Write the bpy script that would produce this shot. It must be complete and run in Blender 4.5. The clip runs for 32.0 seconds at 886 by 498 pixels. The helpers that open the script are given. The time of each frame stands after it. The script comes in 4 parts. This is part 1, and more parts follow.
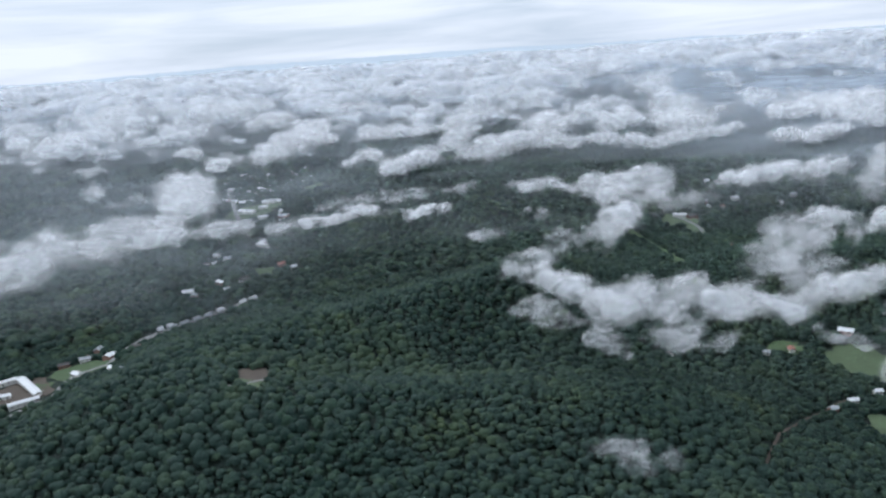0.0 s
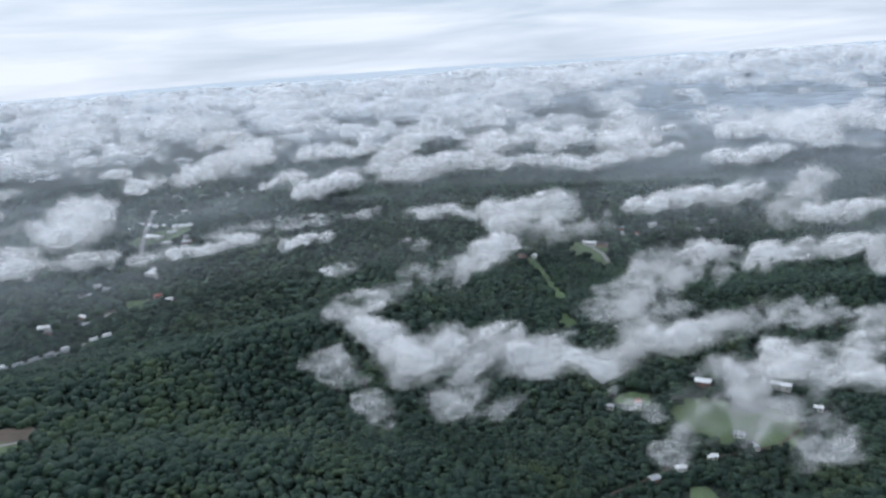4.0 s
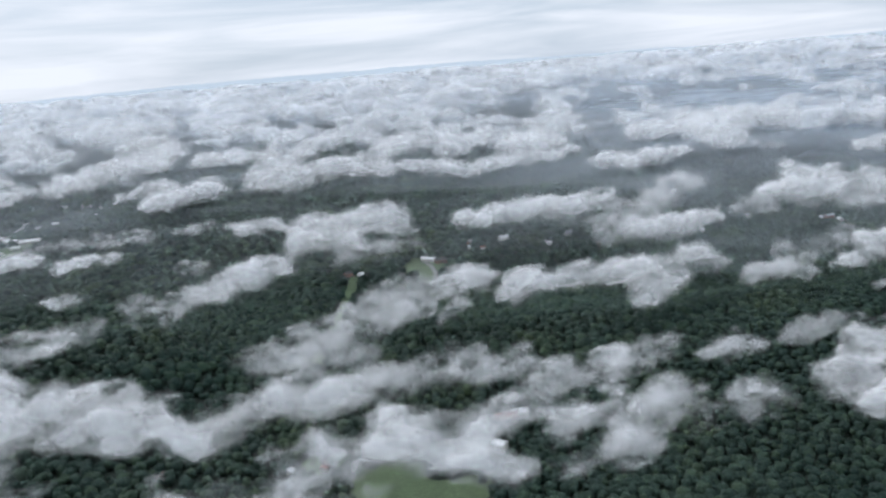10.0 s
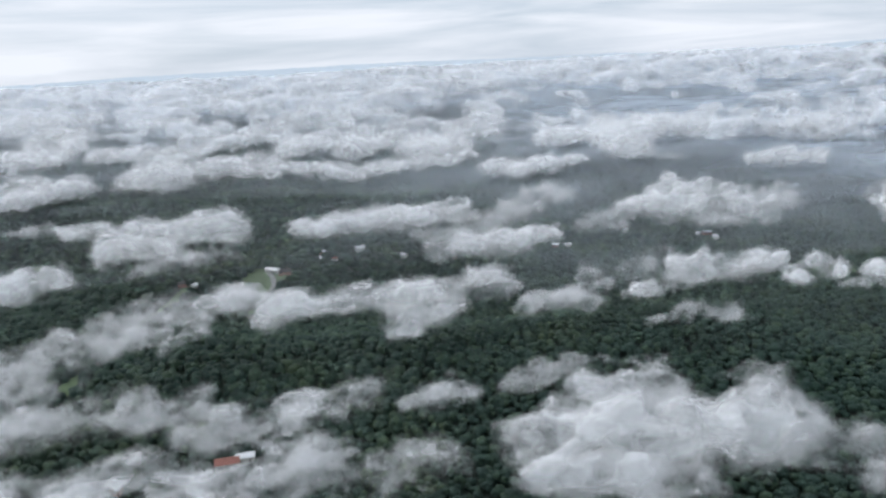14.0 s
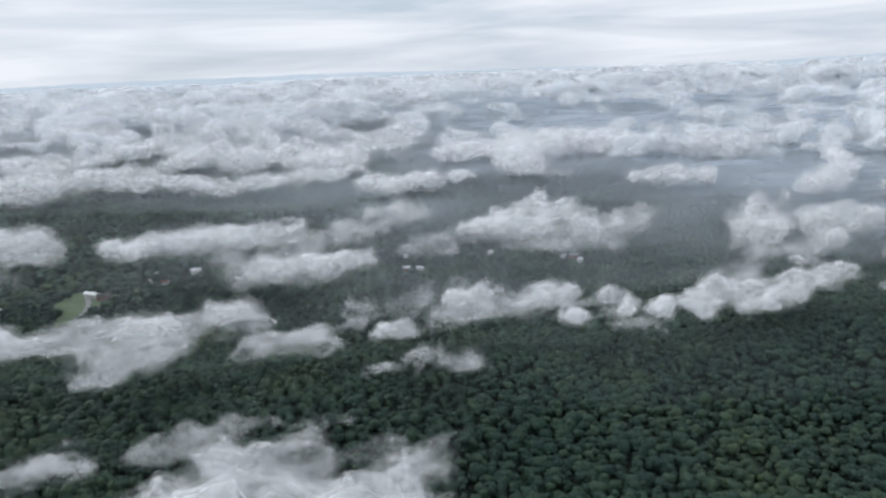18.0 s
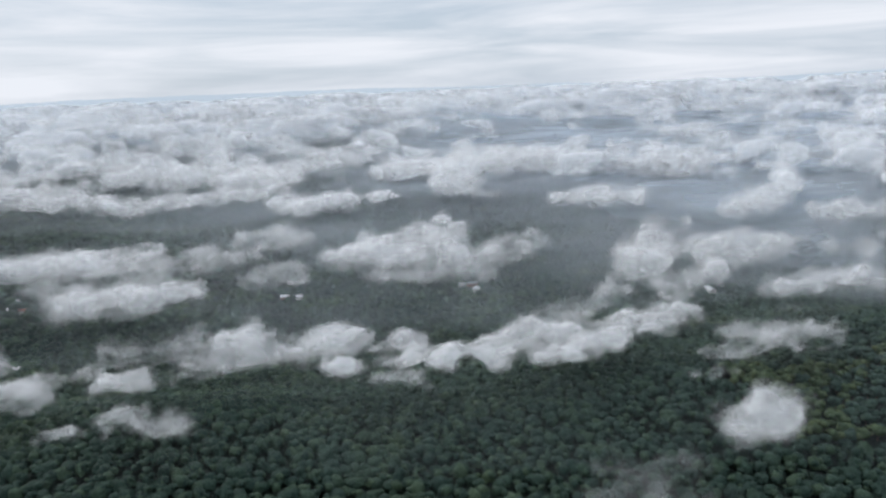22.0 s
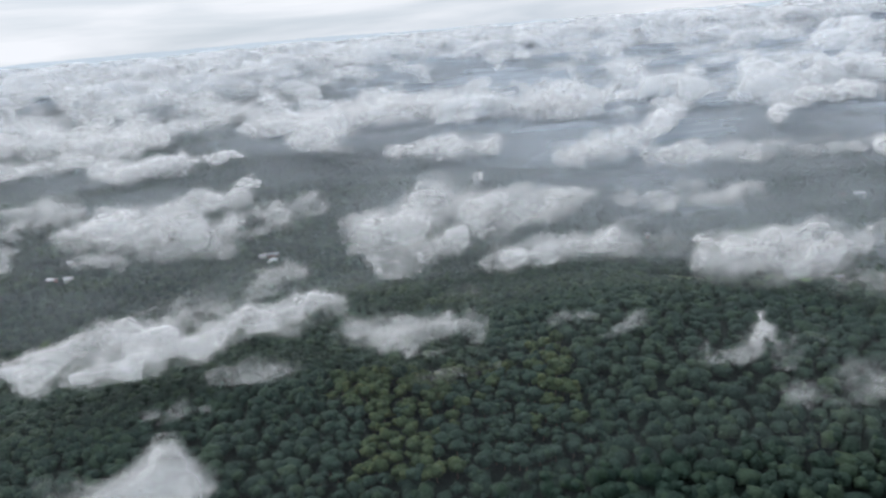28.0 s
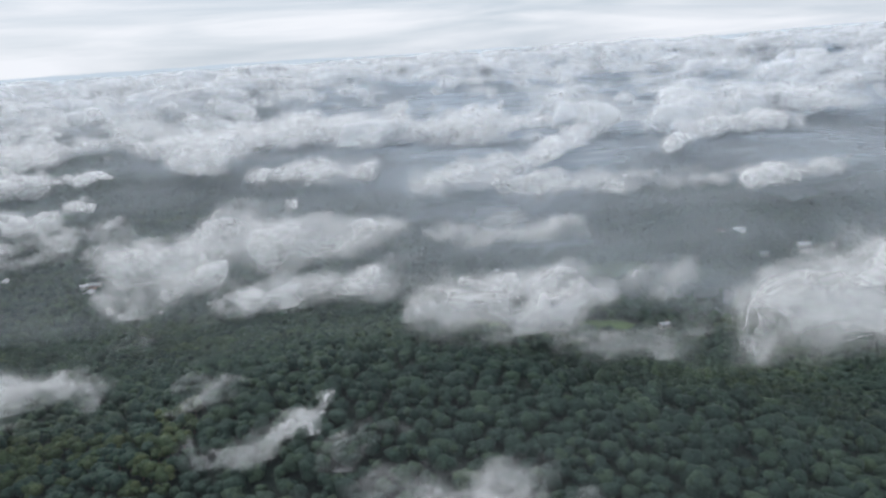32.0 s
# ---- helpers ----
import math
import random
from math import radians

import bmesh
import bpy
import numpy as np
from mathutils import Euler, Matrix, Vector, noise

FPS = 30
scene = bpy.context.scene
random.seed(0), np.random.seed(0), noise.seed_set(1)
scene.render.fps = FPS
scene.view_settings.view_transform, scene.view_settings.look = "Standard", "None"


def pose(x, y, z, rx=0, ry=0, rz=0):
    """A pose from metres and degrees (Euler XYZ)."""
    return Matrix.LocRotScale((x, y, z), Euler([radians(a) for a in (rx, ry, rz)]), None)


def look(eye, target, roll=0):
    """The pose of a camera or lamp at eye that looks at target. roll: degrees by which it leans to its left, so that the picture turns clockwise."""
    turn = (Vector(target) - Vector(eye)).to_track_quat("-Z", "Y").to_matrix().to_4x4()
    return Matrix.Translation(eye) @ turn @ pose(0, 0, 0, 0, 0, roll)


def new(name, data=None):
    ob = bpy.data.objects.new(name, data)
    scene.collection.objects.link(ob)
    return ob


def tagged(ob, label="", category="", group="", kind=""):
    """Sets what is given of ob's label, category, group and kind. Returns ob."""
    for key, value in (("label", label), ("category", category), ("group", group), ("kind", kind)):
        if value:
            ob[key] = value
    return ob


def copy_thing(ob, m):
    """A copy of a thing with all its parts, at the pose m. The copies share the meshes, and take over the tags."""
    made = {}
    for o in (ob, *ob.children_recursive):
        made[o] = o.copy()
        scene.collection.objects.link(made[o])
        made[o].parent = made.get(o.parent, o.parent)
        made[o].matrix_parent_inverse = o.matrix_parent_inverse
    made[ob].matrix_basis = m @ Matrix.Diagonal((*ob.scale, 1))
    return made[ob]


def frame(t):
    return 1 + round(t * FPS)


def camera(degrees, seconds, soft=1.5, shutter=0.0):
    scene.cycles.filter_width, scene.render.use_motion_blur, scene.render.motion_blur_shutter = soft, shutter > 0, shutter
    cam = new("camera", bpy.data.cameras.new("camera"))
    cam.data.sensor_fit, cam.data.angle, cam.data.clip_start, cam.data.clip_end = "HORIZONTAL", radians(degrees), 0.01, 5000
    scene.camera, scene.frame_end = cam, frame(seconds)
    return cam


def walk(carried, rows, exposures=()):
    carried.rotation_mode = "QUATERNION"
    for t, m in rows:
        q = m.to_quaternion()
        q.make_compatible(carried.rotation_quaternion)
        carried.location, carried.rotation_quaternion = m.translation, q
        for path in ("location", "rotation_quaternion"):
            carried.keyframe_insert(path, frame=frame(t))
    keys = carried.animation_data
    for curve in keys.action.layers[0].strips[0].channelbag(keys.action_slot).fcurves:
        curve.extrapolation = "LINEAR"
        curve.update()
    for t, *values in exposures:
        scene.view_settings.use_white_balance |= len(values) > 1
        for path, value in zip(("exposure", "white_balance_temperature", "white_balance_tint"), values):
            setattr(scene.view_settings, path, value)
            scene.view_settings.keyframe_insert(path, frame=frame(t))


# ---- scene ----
cam = camera(59.3, 32.0, soft=2.7)
METRES, EYE, TILT, LEAN, TURN = 1200.0, 250.0, -14.6, 3.9, 0.0
ROWS = [
    (0.0, 0.0000, 0.0000, 0.0000, 0.00, 0.00, -0.00),
    (0.5, 0.0140, 0.0061, 0.0023, -0.11, -0.05, -0.04),
    (1.0, 0.0280, 0.0121, 0.0045, 0.02, 0.16, -0.05),
    (1.5, 0.0421, 0.0182, 0.0066, 0.16, 0.78, 0.06),
    (2.0, 0.0562, 0.0243, 0.0086, 0.14, 1.50, -0.09),
    (2.5, 0.0704, 0.0303, 0.0106, 0.08, 1.65, -0.24),
    (3.0, 0.0846, 0.0364, 0.0124, 0.04, 1.40, -0.28),
    (3.5, 0.0990, 0.0424, 0.0142, 0.17, 1.21, -0.13),
    (5.5, 0.1566, 0.0664, 0.0210, 0.28, 0.97, 0.05),
    (6.0, 0.1711, 0.0724, 0.0226, 0.28, 1.10, 0.05),
    (6.5, 0.1857, 0.0784, 0.0242, 0.62, 1.31, 0.33),
    (7.0, 0.2002, 0.0844, 0.0257, 1.06, 1.47, 0.46),
    (7.5, 0.2148, 0.0903, 0.0272, 1.25, 1.78, 0.65),
    (8.0, 0.2295, 0.0962, 0.0288, 1.10, 2.14, 0.95),
    (8.5, 0.2441, 0.1021, 0.0303, 0.72, 2.25, 1.12),
    (9.0, 0.2588, 0.1080, 0.0318, 0.63, 1.80, 0.72),
    (9.5, 0.2735, 0.1139, 0.0333, 0.81, 1.22, 0.50),
    (10.0, 0.2882, 0.1197, 0.0348, 0.64, 1.00, 0.61),
    (10.5, 0.3029, 0.1255, 0.0363, -0.02, 1.30, 0.58),
    (11.0, 0.3176, 0.1314, 0.0378, -0.36, 1.38, 0.30),
    (11.5, 0.3323, 0.1371, 0.0393, -0.29, 1.36, 0.18),
    (12.0, 0.3470, 0.1429, 0.0409, -0.63, 1.51, 0.20),
    (12.5, 0.3618, 0.1487, 0.0424, -1.03, 1.55, -0.06),
    (13.0, 0.3765, 0.1544, 0.0440, -1.34, 1.43, -0.33),
    (13.5, 0.3912, 0.1601, 0.0456, -1.16, 1.18, -0.43),
    (14.0, 0.4060, 0.1658, 0.0472, -1.09, 0.96, -0.59),
    (14.5, 0.4207, 0.1715, 0.0488, -1.69, 0.74, -0.78),
    (16.5, 0.4794, 0.1942, 0.0554, -2.09, 1.00, -0.99),
    (17.0, 0.4941, 0.1998, 0.0571, -2.54, 1.25, -0.59),
    (17.5, 0.5087, 0.2054, 0.0588, -2.86, 1.61, -0.50),
    (18.0, 0.5233, 0.2110, 0.0606, -2.94, 1.80, -0.91),
    (18.5, 0.5379, 0.2166, 0.0623, -3.18, 1.76, -1.17),
    (19.0, 0.5525, 0.2222, 0.0640, -2.78, 2.31, -1.17),
    (19.5, 0.5670, 0.2277, 0.0657, -2.25, 2.79, -1.24),
    (20.0, 0.5815, 0.2333, 0.0675, -2.01, 3.02, -1.24),
    (20.5, 0.5960, 0.2389, 0.0692, -1.86, 3.26, -1.44),
    (21.0, 0.6104, 0.2445, 0.0709, -1.66, 3.26, -1.60),
    (21.5, 0.6248, 0.2500, 0.0726, -1.53, 3.16, -1.49),
    (22.0, 0.6392, 0.2556, 0.0743, -1.56, 2.94, -1.25),
    (22.5, 0.6535, 0.2612, 0.0760, -1.23, 2.93, -1.16),
    (23.0, 0.6678, 0.2668, 0.0776, -0.89, 3.31, -0.70),
    (23.5, 0.6821, 0.2724, 0.0793, -0.80, 3.29, -0.08),
    (24.0, 0.6963, 0.2780, 0.0808, -0.93, 3.05, 0.15),
    (24.5, 0.7105, 0.2836, 0.0824, -0.96, 3.06, 0.52),
    (26.5, 0.7667, 0.3063, 0.0880, -0.24, 0.79, 1.58),
    (27.0, 0.7807, 0.3120, 0.0892, -0.36, -0.40, 1.48),
    (27.5, 0.7946, 0.3178, 0.0904, -0.64, -0.97, 1.58),
    (28.0, 0.8084, 0.3236, 0.0914, -0.75, -0.98, 1.29),
    (28.5, 0.8222, 0.3294, 0.0924, -0.78, -1.28, 1.00),
    (29.0, 0.8359, 0.3353, 0.0933, -0.70, -1.45, 1.25),
    (29.5, 0.8496, 0.3412, 0.0940, -0.95, -1.59, 0.95),
    (30.0, 0.8633, 0.3471, 0.0946, -1.20, -1.42, 0.27),
    (30.5, 0.8768, 0.3532, 0.0951, -1.38, -0.84, 0.19),
    (31.0, 0.8903, 0.3592, 0.0954, -1.60, -0.28, 0.51),
    (31.5, 0.9038, 0.3653, 0.0956, -1.64, 0.45, 0.86),
    (32.0, 0.9172, 0.3715, 0.0956, -1.54, 0.89, 0.35),
]
walk(cam, [(t, pose(0, 0, EYE, TILT, LEAN, TURN) @ pose(METRES * x, METRES * y, METRES * z, 90 + pitch, roll, yaw)) for t, x, y, z, yaw, pitch, roll in ROWS],
     [(0, 0.04, 5780, 10), (10, 0.0, 6000, 10.5), (14, 0.0, 6100, 10.5), (19, -0.08, 6150, 10.5), (24, -0.1, 6200, 10.5), (28, 0.0, 6250, 10.5), (32, -0.03, 6250, 10.5)])
scene.cycles.transparent_max_bounces = 96
scene.cycles.max_bounces, scene.cycles.diffuse_bounces, scene.cycles.transmission_bounces = 24, 14, 14

# ---- sky and sun ----
SUN_UP, SUN_ROUND = radians(42), radians(-40)
world = bpy.data.worlds.new("overcast_sky")
scene.world = world
world.use_nodes = True
wt = world.node_tree
wt.nodes.clear()


def node(tree, kind, **inputs):
    n = tree.nodes.new(kind)
    for key, value in inputs.items():
        n.inputs[key.replace("_", " ")].default_value = value
    return n


sky = wt.nodes.new("ShaderNodeTexSky")
sky.sky_type, sky.sun_disc = "NISHITA", False
sky.sun_elevation, sky.sun_rotation = SUN_UP, SUN_ROUND
sky_dim = node(wt, "ShaderNodeVectorMath")
sky_dim.operation = "SCALE"
sky_dim.inputs["Scale"].default_value = 0.06
coord = wt.nodes.new("ShaderNodeTexCoord")
stretch = node(wt, "ShaderNodeMapping", Scale=(1.6, 1.6, 17.0), Location=(0.3, 0.1, 0.0))
streak = node(wt, "ShaderNodeTexNoise", Scale=1.7, Detail=6.0, Roughness=0.55, Distortion=0.4)
span = node(wt, "ShaderNodeMapRange")
span.inputs["From Min"].default_value, span.inputs["From Max"].default_value = 0.34, 0.64
span.inputs["To Min"].default_value, span.inputs["To Max"].default_value = 0.1, 1.0
deck = node(wt, "ShaderNodeMix")
deck.data_type = "RGBA"
deck.inputs["B"].default_value = (0.93, 0.94, 0.96, 1)
base_deck = node(wt, "ShaderNodeMix")
base_deck.data_type = "RGBA"
base_deck.inputs[0].default_value = 0.8
base_deck.inputs["B"].default_value = (0.60, 0.69, 0.78, 1)
out_sky = node(wt, "ShaderNodeBackground", Strength=1.0)
wo = wt.nodes.new("ShaderNodeOutputWorld")
for a, b in ((sky.outputs[0], sky_dim.inputs[0]), (coord.outputs["Generated"], stretch.inputs["Vector"]), (stretch.outputs[0], streak.inputs["Vector"]),
             (streak.outputs["Fac"], span.inputs["Value"]), (span.outputs[0], deck.inputs[0]), (sky_dim.outputs[0], base_deck.inputs["A"]), (base_deck.outputs["Result"], deck.inputs["A"]),
             (deck.outputs["Result"], out_sky.inputs["Color"]), (out_sky.outputs[0], wo.inputs["Surface"])):
    wt.links.new(a, b)

sun = new("sun", bpy.data.lights.new("sun", "SUN"))
sun.data.energy, sun.data.angle, sun.data.color = 1.5, radians(22), (1.0, 0.97, 0.92)
sun.matrix_world = look((0, 0, 0), (-math.sin(SUN_ROUND) * math.cos(SUN_UP), -math.cos(SUN_ROUND) * math.cos(SUN_UP), -math.sin(SUN_UP)))


# ---- arithmetic: noise, land, meshes ----
def lattice(i, j, k, seed):
    h = (i * 374761393 + j * 668265263 + k * 2147483647 + seed * 974634777) & 0xFFFFFFFF
    h = ((h ^ (h >> 13)) * 1274126177) & 0xFFFFFFFF
    h = ((h ^ (h >> 16)) * 2246822519) & 0xFFFFFFFF
    return ((h ^ (h >> 15)) & 0xFFFFFF) / 16777215.0


def value_noise(x, y, z, seed):
    i, j, k = (np.floor(a).astype(np.int64) for a in (x, y, z))
    u, v, w = x - i, y - j, z - k
    u, v, w = (a * a * (3 - 2 * a) for a in (u, v, w))
    total = 0
    for di in (0, 1):
        for dj in (0, 1):
            for dk in (0, 1):
                total = total + (u if di else 1 - u) * (v if dj else 1 - v) * (w if dk else 1 - w) * lattice(i + di, j + dj, k + dk, seed)
    return total


def fractal(x, y, z, seed, octaves=4, fall=0.5):
    total, size, weight = 0, 1.0, 0.0
    for o in range(octaves):
        total = total + size * value_noise(x * 2.03**o + 17 * o, y * 2.03**o - 9 * o, z * 2.03**o + 5 * o, seed + o)
        weight += size
        size *= fall
    return total / weight


def ease(a):
    a = np.clip(a, 0, 1)
    return a * a * (3 - 2 * a)


def from_line(x, y, x0, y0, x1, y1):
    """Distance from a stretch of line."""
    dx, dy = x1 - x0, y1 - y0
    f = np.clip(((x - x0) * dx + (y - y0) * dy) / (dx * dx + dy * dy), 0, 1)
    return np.hypot(x - x0 - f * dx, y - y0 - f * dy)


RIDGES = ((-200, 572, 70, 690, 60, 36), (60, 640, 150, 850, 80, 16), (-230, 470, 120, 440, 50, 32), (-180, 380, 120, 320, 60, 16), (680, 690, 880, 705, 60, 18), (1060, 735, 1190, 712, 60, 22), (330, 720, 560, 690, 75, 30),
          (640, 590, 1050, 690, 110, 28), (880, 820, 1050, 850, 90, 20), (-150, 1330, 480, 1230, 120, 40), (1100, 640, 1400, 700, 100, 18))


def valley(x, y):
    """The broad rise and fall of the farther country."""
    far = ease((y - 1500) / 900)
    return far * 70 * (fractal(x / 900, y / 500, 0 * x, 11, 3) - 0.42) + 55 * ease((y - 2600) / 2000)


def land(x, y):
    x, y = np.asarray(x, float), np.asarray(y, float)
    z = 5 * fractal(x / 140, y / 140, 0 * x, 5, 3) - 3
    for x0, y0, x1, y1, s, h in RIDGES:
        z = z + h * np.exp(-0.5 * (from_line(x, y, x0, y0, x1, y1) / s) ** 2)
    return z + valley(x, y)


def fast_mesh(name, verts, faces, smooth=True):
    verts, faces = np.asarray(verts, np.float32), np.asarray(faces, np.int32)
    me = bpy.data.meshes.new(name)
    me.vertices.add(len(verts))
    me.vertices.foreach_set("co", verts.ravel())
    me.loops.add(faces.size)
    me.loops.foreach_set("vertex_index", faces.ravel())
    me.polygons.add(len(faces))
    me.polygons.foreach_set("loop_start", np.arange(0, faces.size, faces.shape[1], dtype=np.int32))
    me.polygons.foreach_set("use_smooth", np.full(len(faces), smooth))
    me.update(calc_edges=True)
    return me


def lattice_faces(nx, ny):
    a = (np.arange(nx - 1)[:, None] * ny + np.arange(ny - 1)[None, :]).ravel()
    return np.stack([a, a + ny, a + ny + 1, a + 1], 1)


# ---- materials ----
def material(name):
    m = bpy.data.materials.new(name)
    m.use_nodes = True
    return m, m.node_tree, m.node_tree.nodes["Principled BSDF"]


def ramp(tree, fac, stops):
    r = tree.nodes.new("ShaderNodeValToRGB")
    while len(r.color_ramp.elements) < len(stops):
        r.color_ramp.elements.new(0.5)
    for e, (p, c) in zip(r.color_ramp.elements, stops):
        e.position, e.color = p, (*c, 1)
    tree.links.new(fac, r.inputs[0])
    return r.outputs[0]


def grain(tree, scale, detail=4.0, rough=0.55, place="Object"):
    c = tree.nodes.new("ShaderNodeTexCoord")
    n = node(tree, "ShaderNodeTexNoise", Scale=scale, Detail=detail, Roughness=rough)
    tree.links.new(c.outputs[place], n.inputs["Vector"])
    return n.outputs["Fac"]


def blend(tree, a, b, fac, kind="MIX"):
    m = tree.nodes.new("ShaderNodeMix")
    m.data_type, m.blend_type = "RGBA", kind
    for value, key in ((fac, 0), (a, "A"), (b, "B")):
        if isinstance(value, (int, float)):
            m.inputs[key].default_value = value
        elif isinstance(value, tuple):
            m.inputs[key].default_value = (*value, 1)
        else:
            tree.links.new(value, m.inputs[key])
    return m.outputs["Result"]


def relief(tree, shader, height, strength, distance):
    b = node(tree, "ShaderNodeBump", Strength=strength, Distance=distance)
    tree.links.new(height, b.inputs["Height"])
    tree.links.new(b.outputs[0], shader.inputs["Normal"])


def plain(name, colour, rough=0.8, spread=0.12, scale=0.4, metal=0.0, bump=0.0):
    """A surface of one colour with stains at two scales."""
    m, t, p = material(name)
    dark, light = tuple(c * (1 - spread) for c in colour), tuple(min(1, c * (1 + spread)) for c in colour)
    fine = ramp(t, grain(t, scale * 9), ((0.3, dark), (0.7, light)))
    wide = ramp(t, grain(t, scale), ((0.3, (1 - spread,) * 3), (0.7, (1, 1, 1))))
    t.links.new(blend(t, fine, wide, 1.0, "MULTIPLY"), p.inputs["Base Color"])
    p.inputs["Roughness"].default_value, p.inputs["Metallic"].default_value = rough, metal
    if bump:
        relief(t, p, grain(t, scale * 9), 0.6, bump)
    return m


def leaf_material(name, dark, mid, light, leaf=0.9):
    m, t, p = material(name)
    g = t.nodes.new("ShaderNodeNewGeometry")
    by_tree = ramp(t, g.outputs["Random Per Island"], ((0.0, dark), (0.6, mid), (1.0, light)))
    stand = ramp(t, grain(t, 0.012, 3.0), ((0.32, (0.62, 0.75, 0.72)), (0.55, (1, 1, 1)), (0.72, (1.35, 1.22, 0.9))))
    spots = ramp(t, grain(t, leaf, 3.0, 0.7), ((0.3, (0.55, 0.6, 0.56)), (0.7, (1.3, 1.3, 1.2))))
    c = blend(t, blend(t, by_tree, stand, 1.0, "MULTIPLY"), spots, 1.0, "MULTIPLY")
    t.links.new(c, p.inputs["Base Color"])
    p.inputs["Roughness"].default_value = 0.75
    p.inputs["Specular IOR Level"].default_value = 0.2
    relief(t, p, grain(t, leaf, 4.0, 0.7), 0.8, 1.0)
    return m


def vapour(name, colour, thick=1.0, fine=0.16, wide=0.03, tear=(0.3, 1.65)):
    """Fog: a thin white film, as dense as its shell's "film" says, torn at two scales."""
    m, t, p = material(name)
    t.nodes.remove(p)
    film = t.nodes.new("ShaderNodeAttribute")
    film.attribute_name = "film"
    torn = node(t, "ShaderNodeMapRange")
    torn.inputs["From Min"].default_value, torn.inputs["From Max"].default_value = 0.3, 0.7
    torn.inputs["To Min"].default_value, torn.inputs["To Max"].default_value = tear
    drawn = node(t, "ShaderNodeMapping", Rotation=(0, 0, radians(-30)), Scale=(0.45, 1.0, 1.0))
    place = t.nodes.new("ShaderNodeTexCoord")
    shred = node(t, "ShaderNodeTexNoise", Scale=fine, Detail=3.0, Roughness=0.55, Distortion=0.3)
    t.links.new(place.outputs["Object"], drawn.inputs["Vector"])
    t.links.new(drawn.outputs[0], shred.inputs["Vector"])
    t.links.new(shred.outputs["Fac"], torn.inputs["Value"])
    broad = node(t, "ShaderNodeMapRange")
    broad.inputs["From Min"].default_value, broad.inputs["From Max"].default_value = 0.35, 0.65
    broad.inputs["To Min"].default_value, broad.inputs["To Max"].default_value = 0.5, 1.5
    t.links.new(grain(t, wide, 2.0), broad.inputs["Value"])
    last = film.outputs["Fac"]
    for other in (torn.outputs[0], broad.outputs[0], thick):
        k = t.nodes.new("ShaderNodeMath")
        k.operation, k.use_clamp = "MULTIPLY", True
        t.links.new(last, k.inputs[0])
        if isinstance(other, float):
            k.inputs[1].default_value = other
        else:
            t.links.new(other, k.inputs[1])
        last = k.outputs[0]
    front, back = node(t, "ShaderNodeBsdfDiffuse", Color=(*colour, 1)), node(t, "ShaderNodeBsdfTranslucent", Color=(*colour, 1))
    both, clear, mix = node(t, "ShaderNodeMixShader", Fac=0.5), node(t, "ShaderNodeBsdfTransparent"), t.nodes.new("ShaderNodeMixShader")
    t.links.new(front.outputs[0], both.inputs[1])
    t.links.new(back.outputs[0], both.inputs[2])
    t.links.new(last, mix.inputs[0])
    t.links.new(clear.outputs[0], mix.inputs[1])
    t.links.new(both.outputs[0], mix.inputs[2])
    t.links.new(mix.outputs[0], t.nodes["Material Output"].inputs["Surface"])
    return m


LEAVES = leaf_material("broadleaf_foliage", (0.027, 0.050, 0.044), (0.036, 0.064, 0.052), (0.055, 0.086, 0.058))
FOG = vapour("cloud_vapour", (0.965, 0.97, 0.975), 1.0, 0.07, 0.02, (0.0, 2.0))
SHREDS = vapour("torn_cloud_vapour", (0.965, 0.97, 0.975), 1.0, 0.085, 0.02, (-1.1, 3.1))
FAR_FOG = vapour("far_cloud_vapour", (0.955, 0.965, 0.975), 1.0, 0.024, 0.006, (-0.5, 2.5))
# bluish film for the added sheets that imitate haze in the air
HAZE_FILM = vapour("thin_haze_film", (0.73, 0.785, 0.84), 1.0, 0.012, 0.003)

floor_mat, t, p = material("woodland_ground")
tone = ramp(t, grain(t, 0.09, 6.0, 0.7), ((0.35, (0.016, 0.03, 0.024)), (0.55, (0.024, 0.042, 0.033)), (0.75, (0.034, 0.055, 0.038))))
stands = ramp(t, grain(t, 0.004, 4.0), ((0.35, (0.6, 0.7, 0.7)), (0.65, (1.2, 1.15, 1.0))))
t.links.new(blend(t, tone, stands, 1.0, "MULTIPLY"), p.inputs["Base Color"])
p.inputs["Roughness"].default_value = 0.95
relief(t, p, grain(t, 0.09, 6.0, 0.7), 1.0, 9.0)

# ---- the land ----
gx = np.concatenate([np.linspace(-4400, -860, 36), np.arange(-800, 1901, 12.0), np.linspace(1960, 5600, 38)])
gy = np.concatenate([np.linspace(-600, 100, 8), np.arange(150, 1601, 12.0), np.linspace(1640, 4950, 90)])
X, Y = np.meshgrid(gx, gy, indexing="ij")
ground = new("ground", fast_mesh("ground", np.stack([X.ravel(), Y.ravel(), land(X, Y).ravel()], 1), lattice_faces(len(gx), len(gy))))
ground.data.materials.append(floor_mat)
tagged(ground, "dark green wooded hills and valleys under low cloud", "ground", kind="structure")


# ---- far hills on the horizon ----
def hazy_glow_material(name, colour):
    """Plain far distance: haze is painted into the colour, which glows by itself."""
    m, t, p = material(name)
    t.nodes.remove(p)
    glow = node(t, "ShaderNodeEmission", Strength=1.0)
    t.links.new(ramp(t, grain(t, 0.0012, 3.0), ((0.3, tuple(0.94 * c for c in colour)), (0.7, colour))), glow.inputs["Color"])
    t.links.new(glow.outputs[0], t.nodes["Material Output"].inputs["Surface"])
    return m


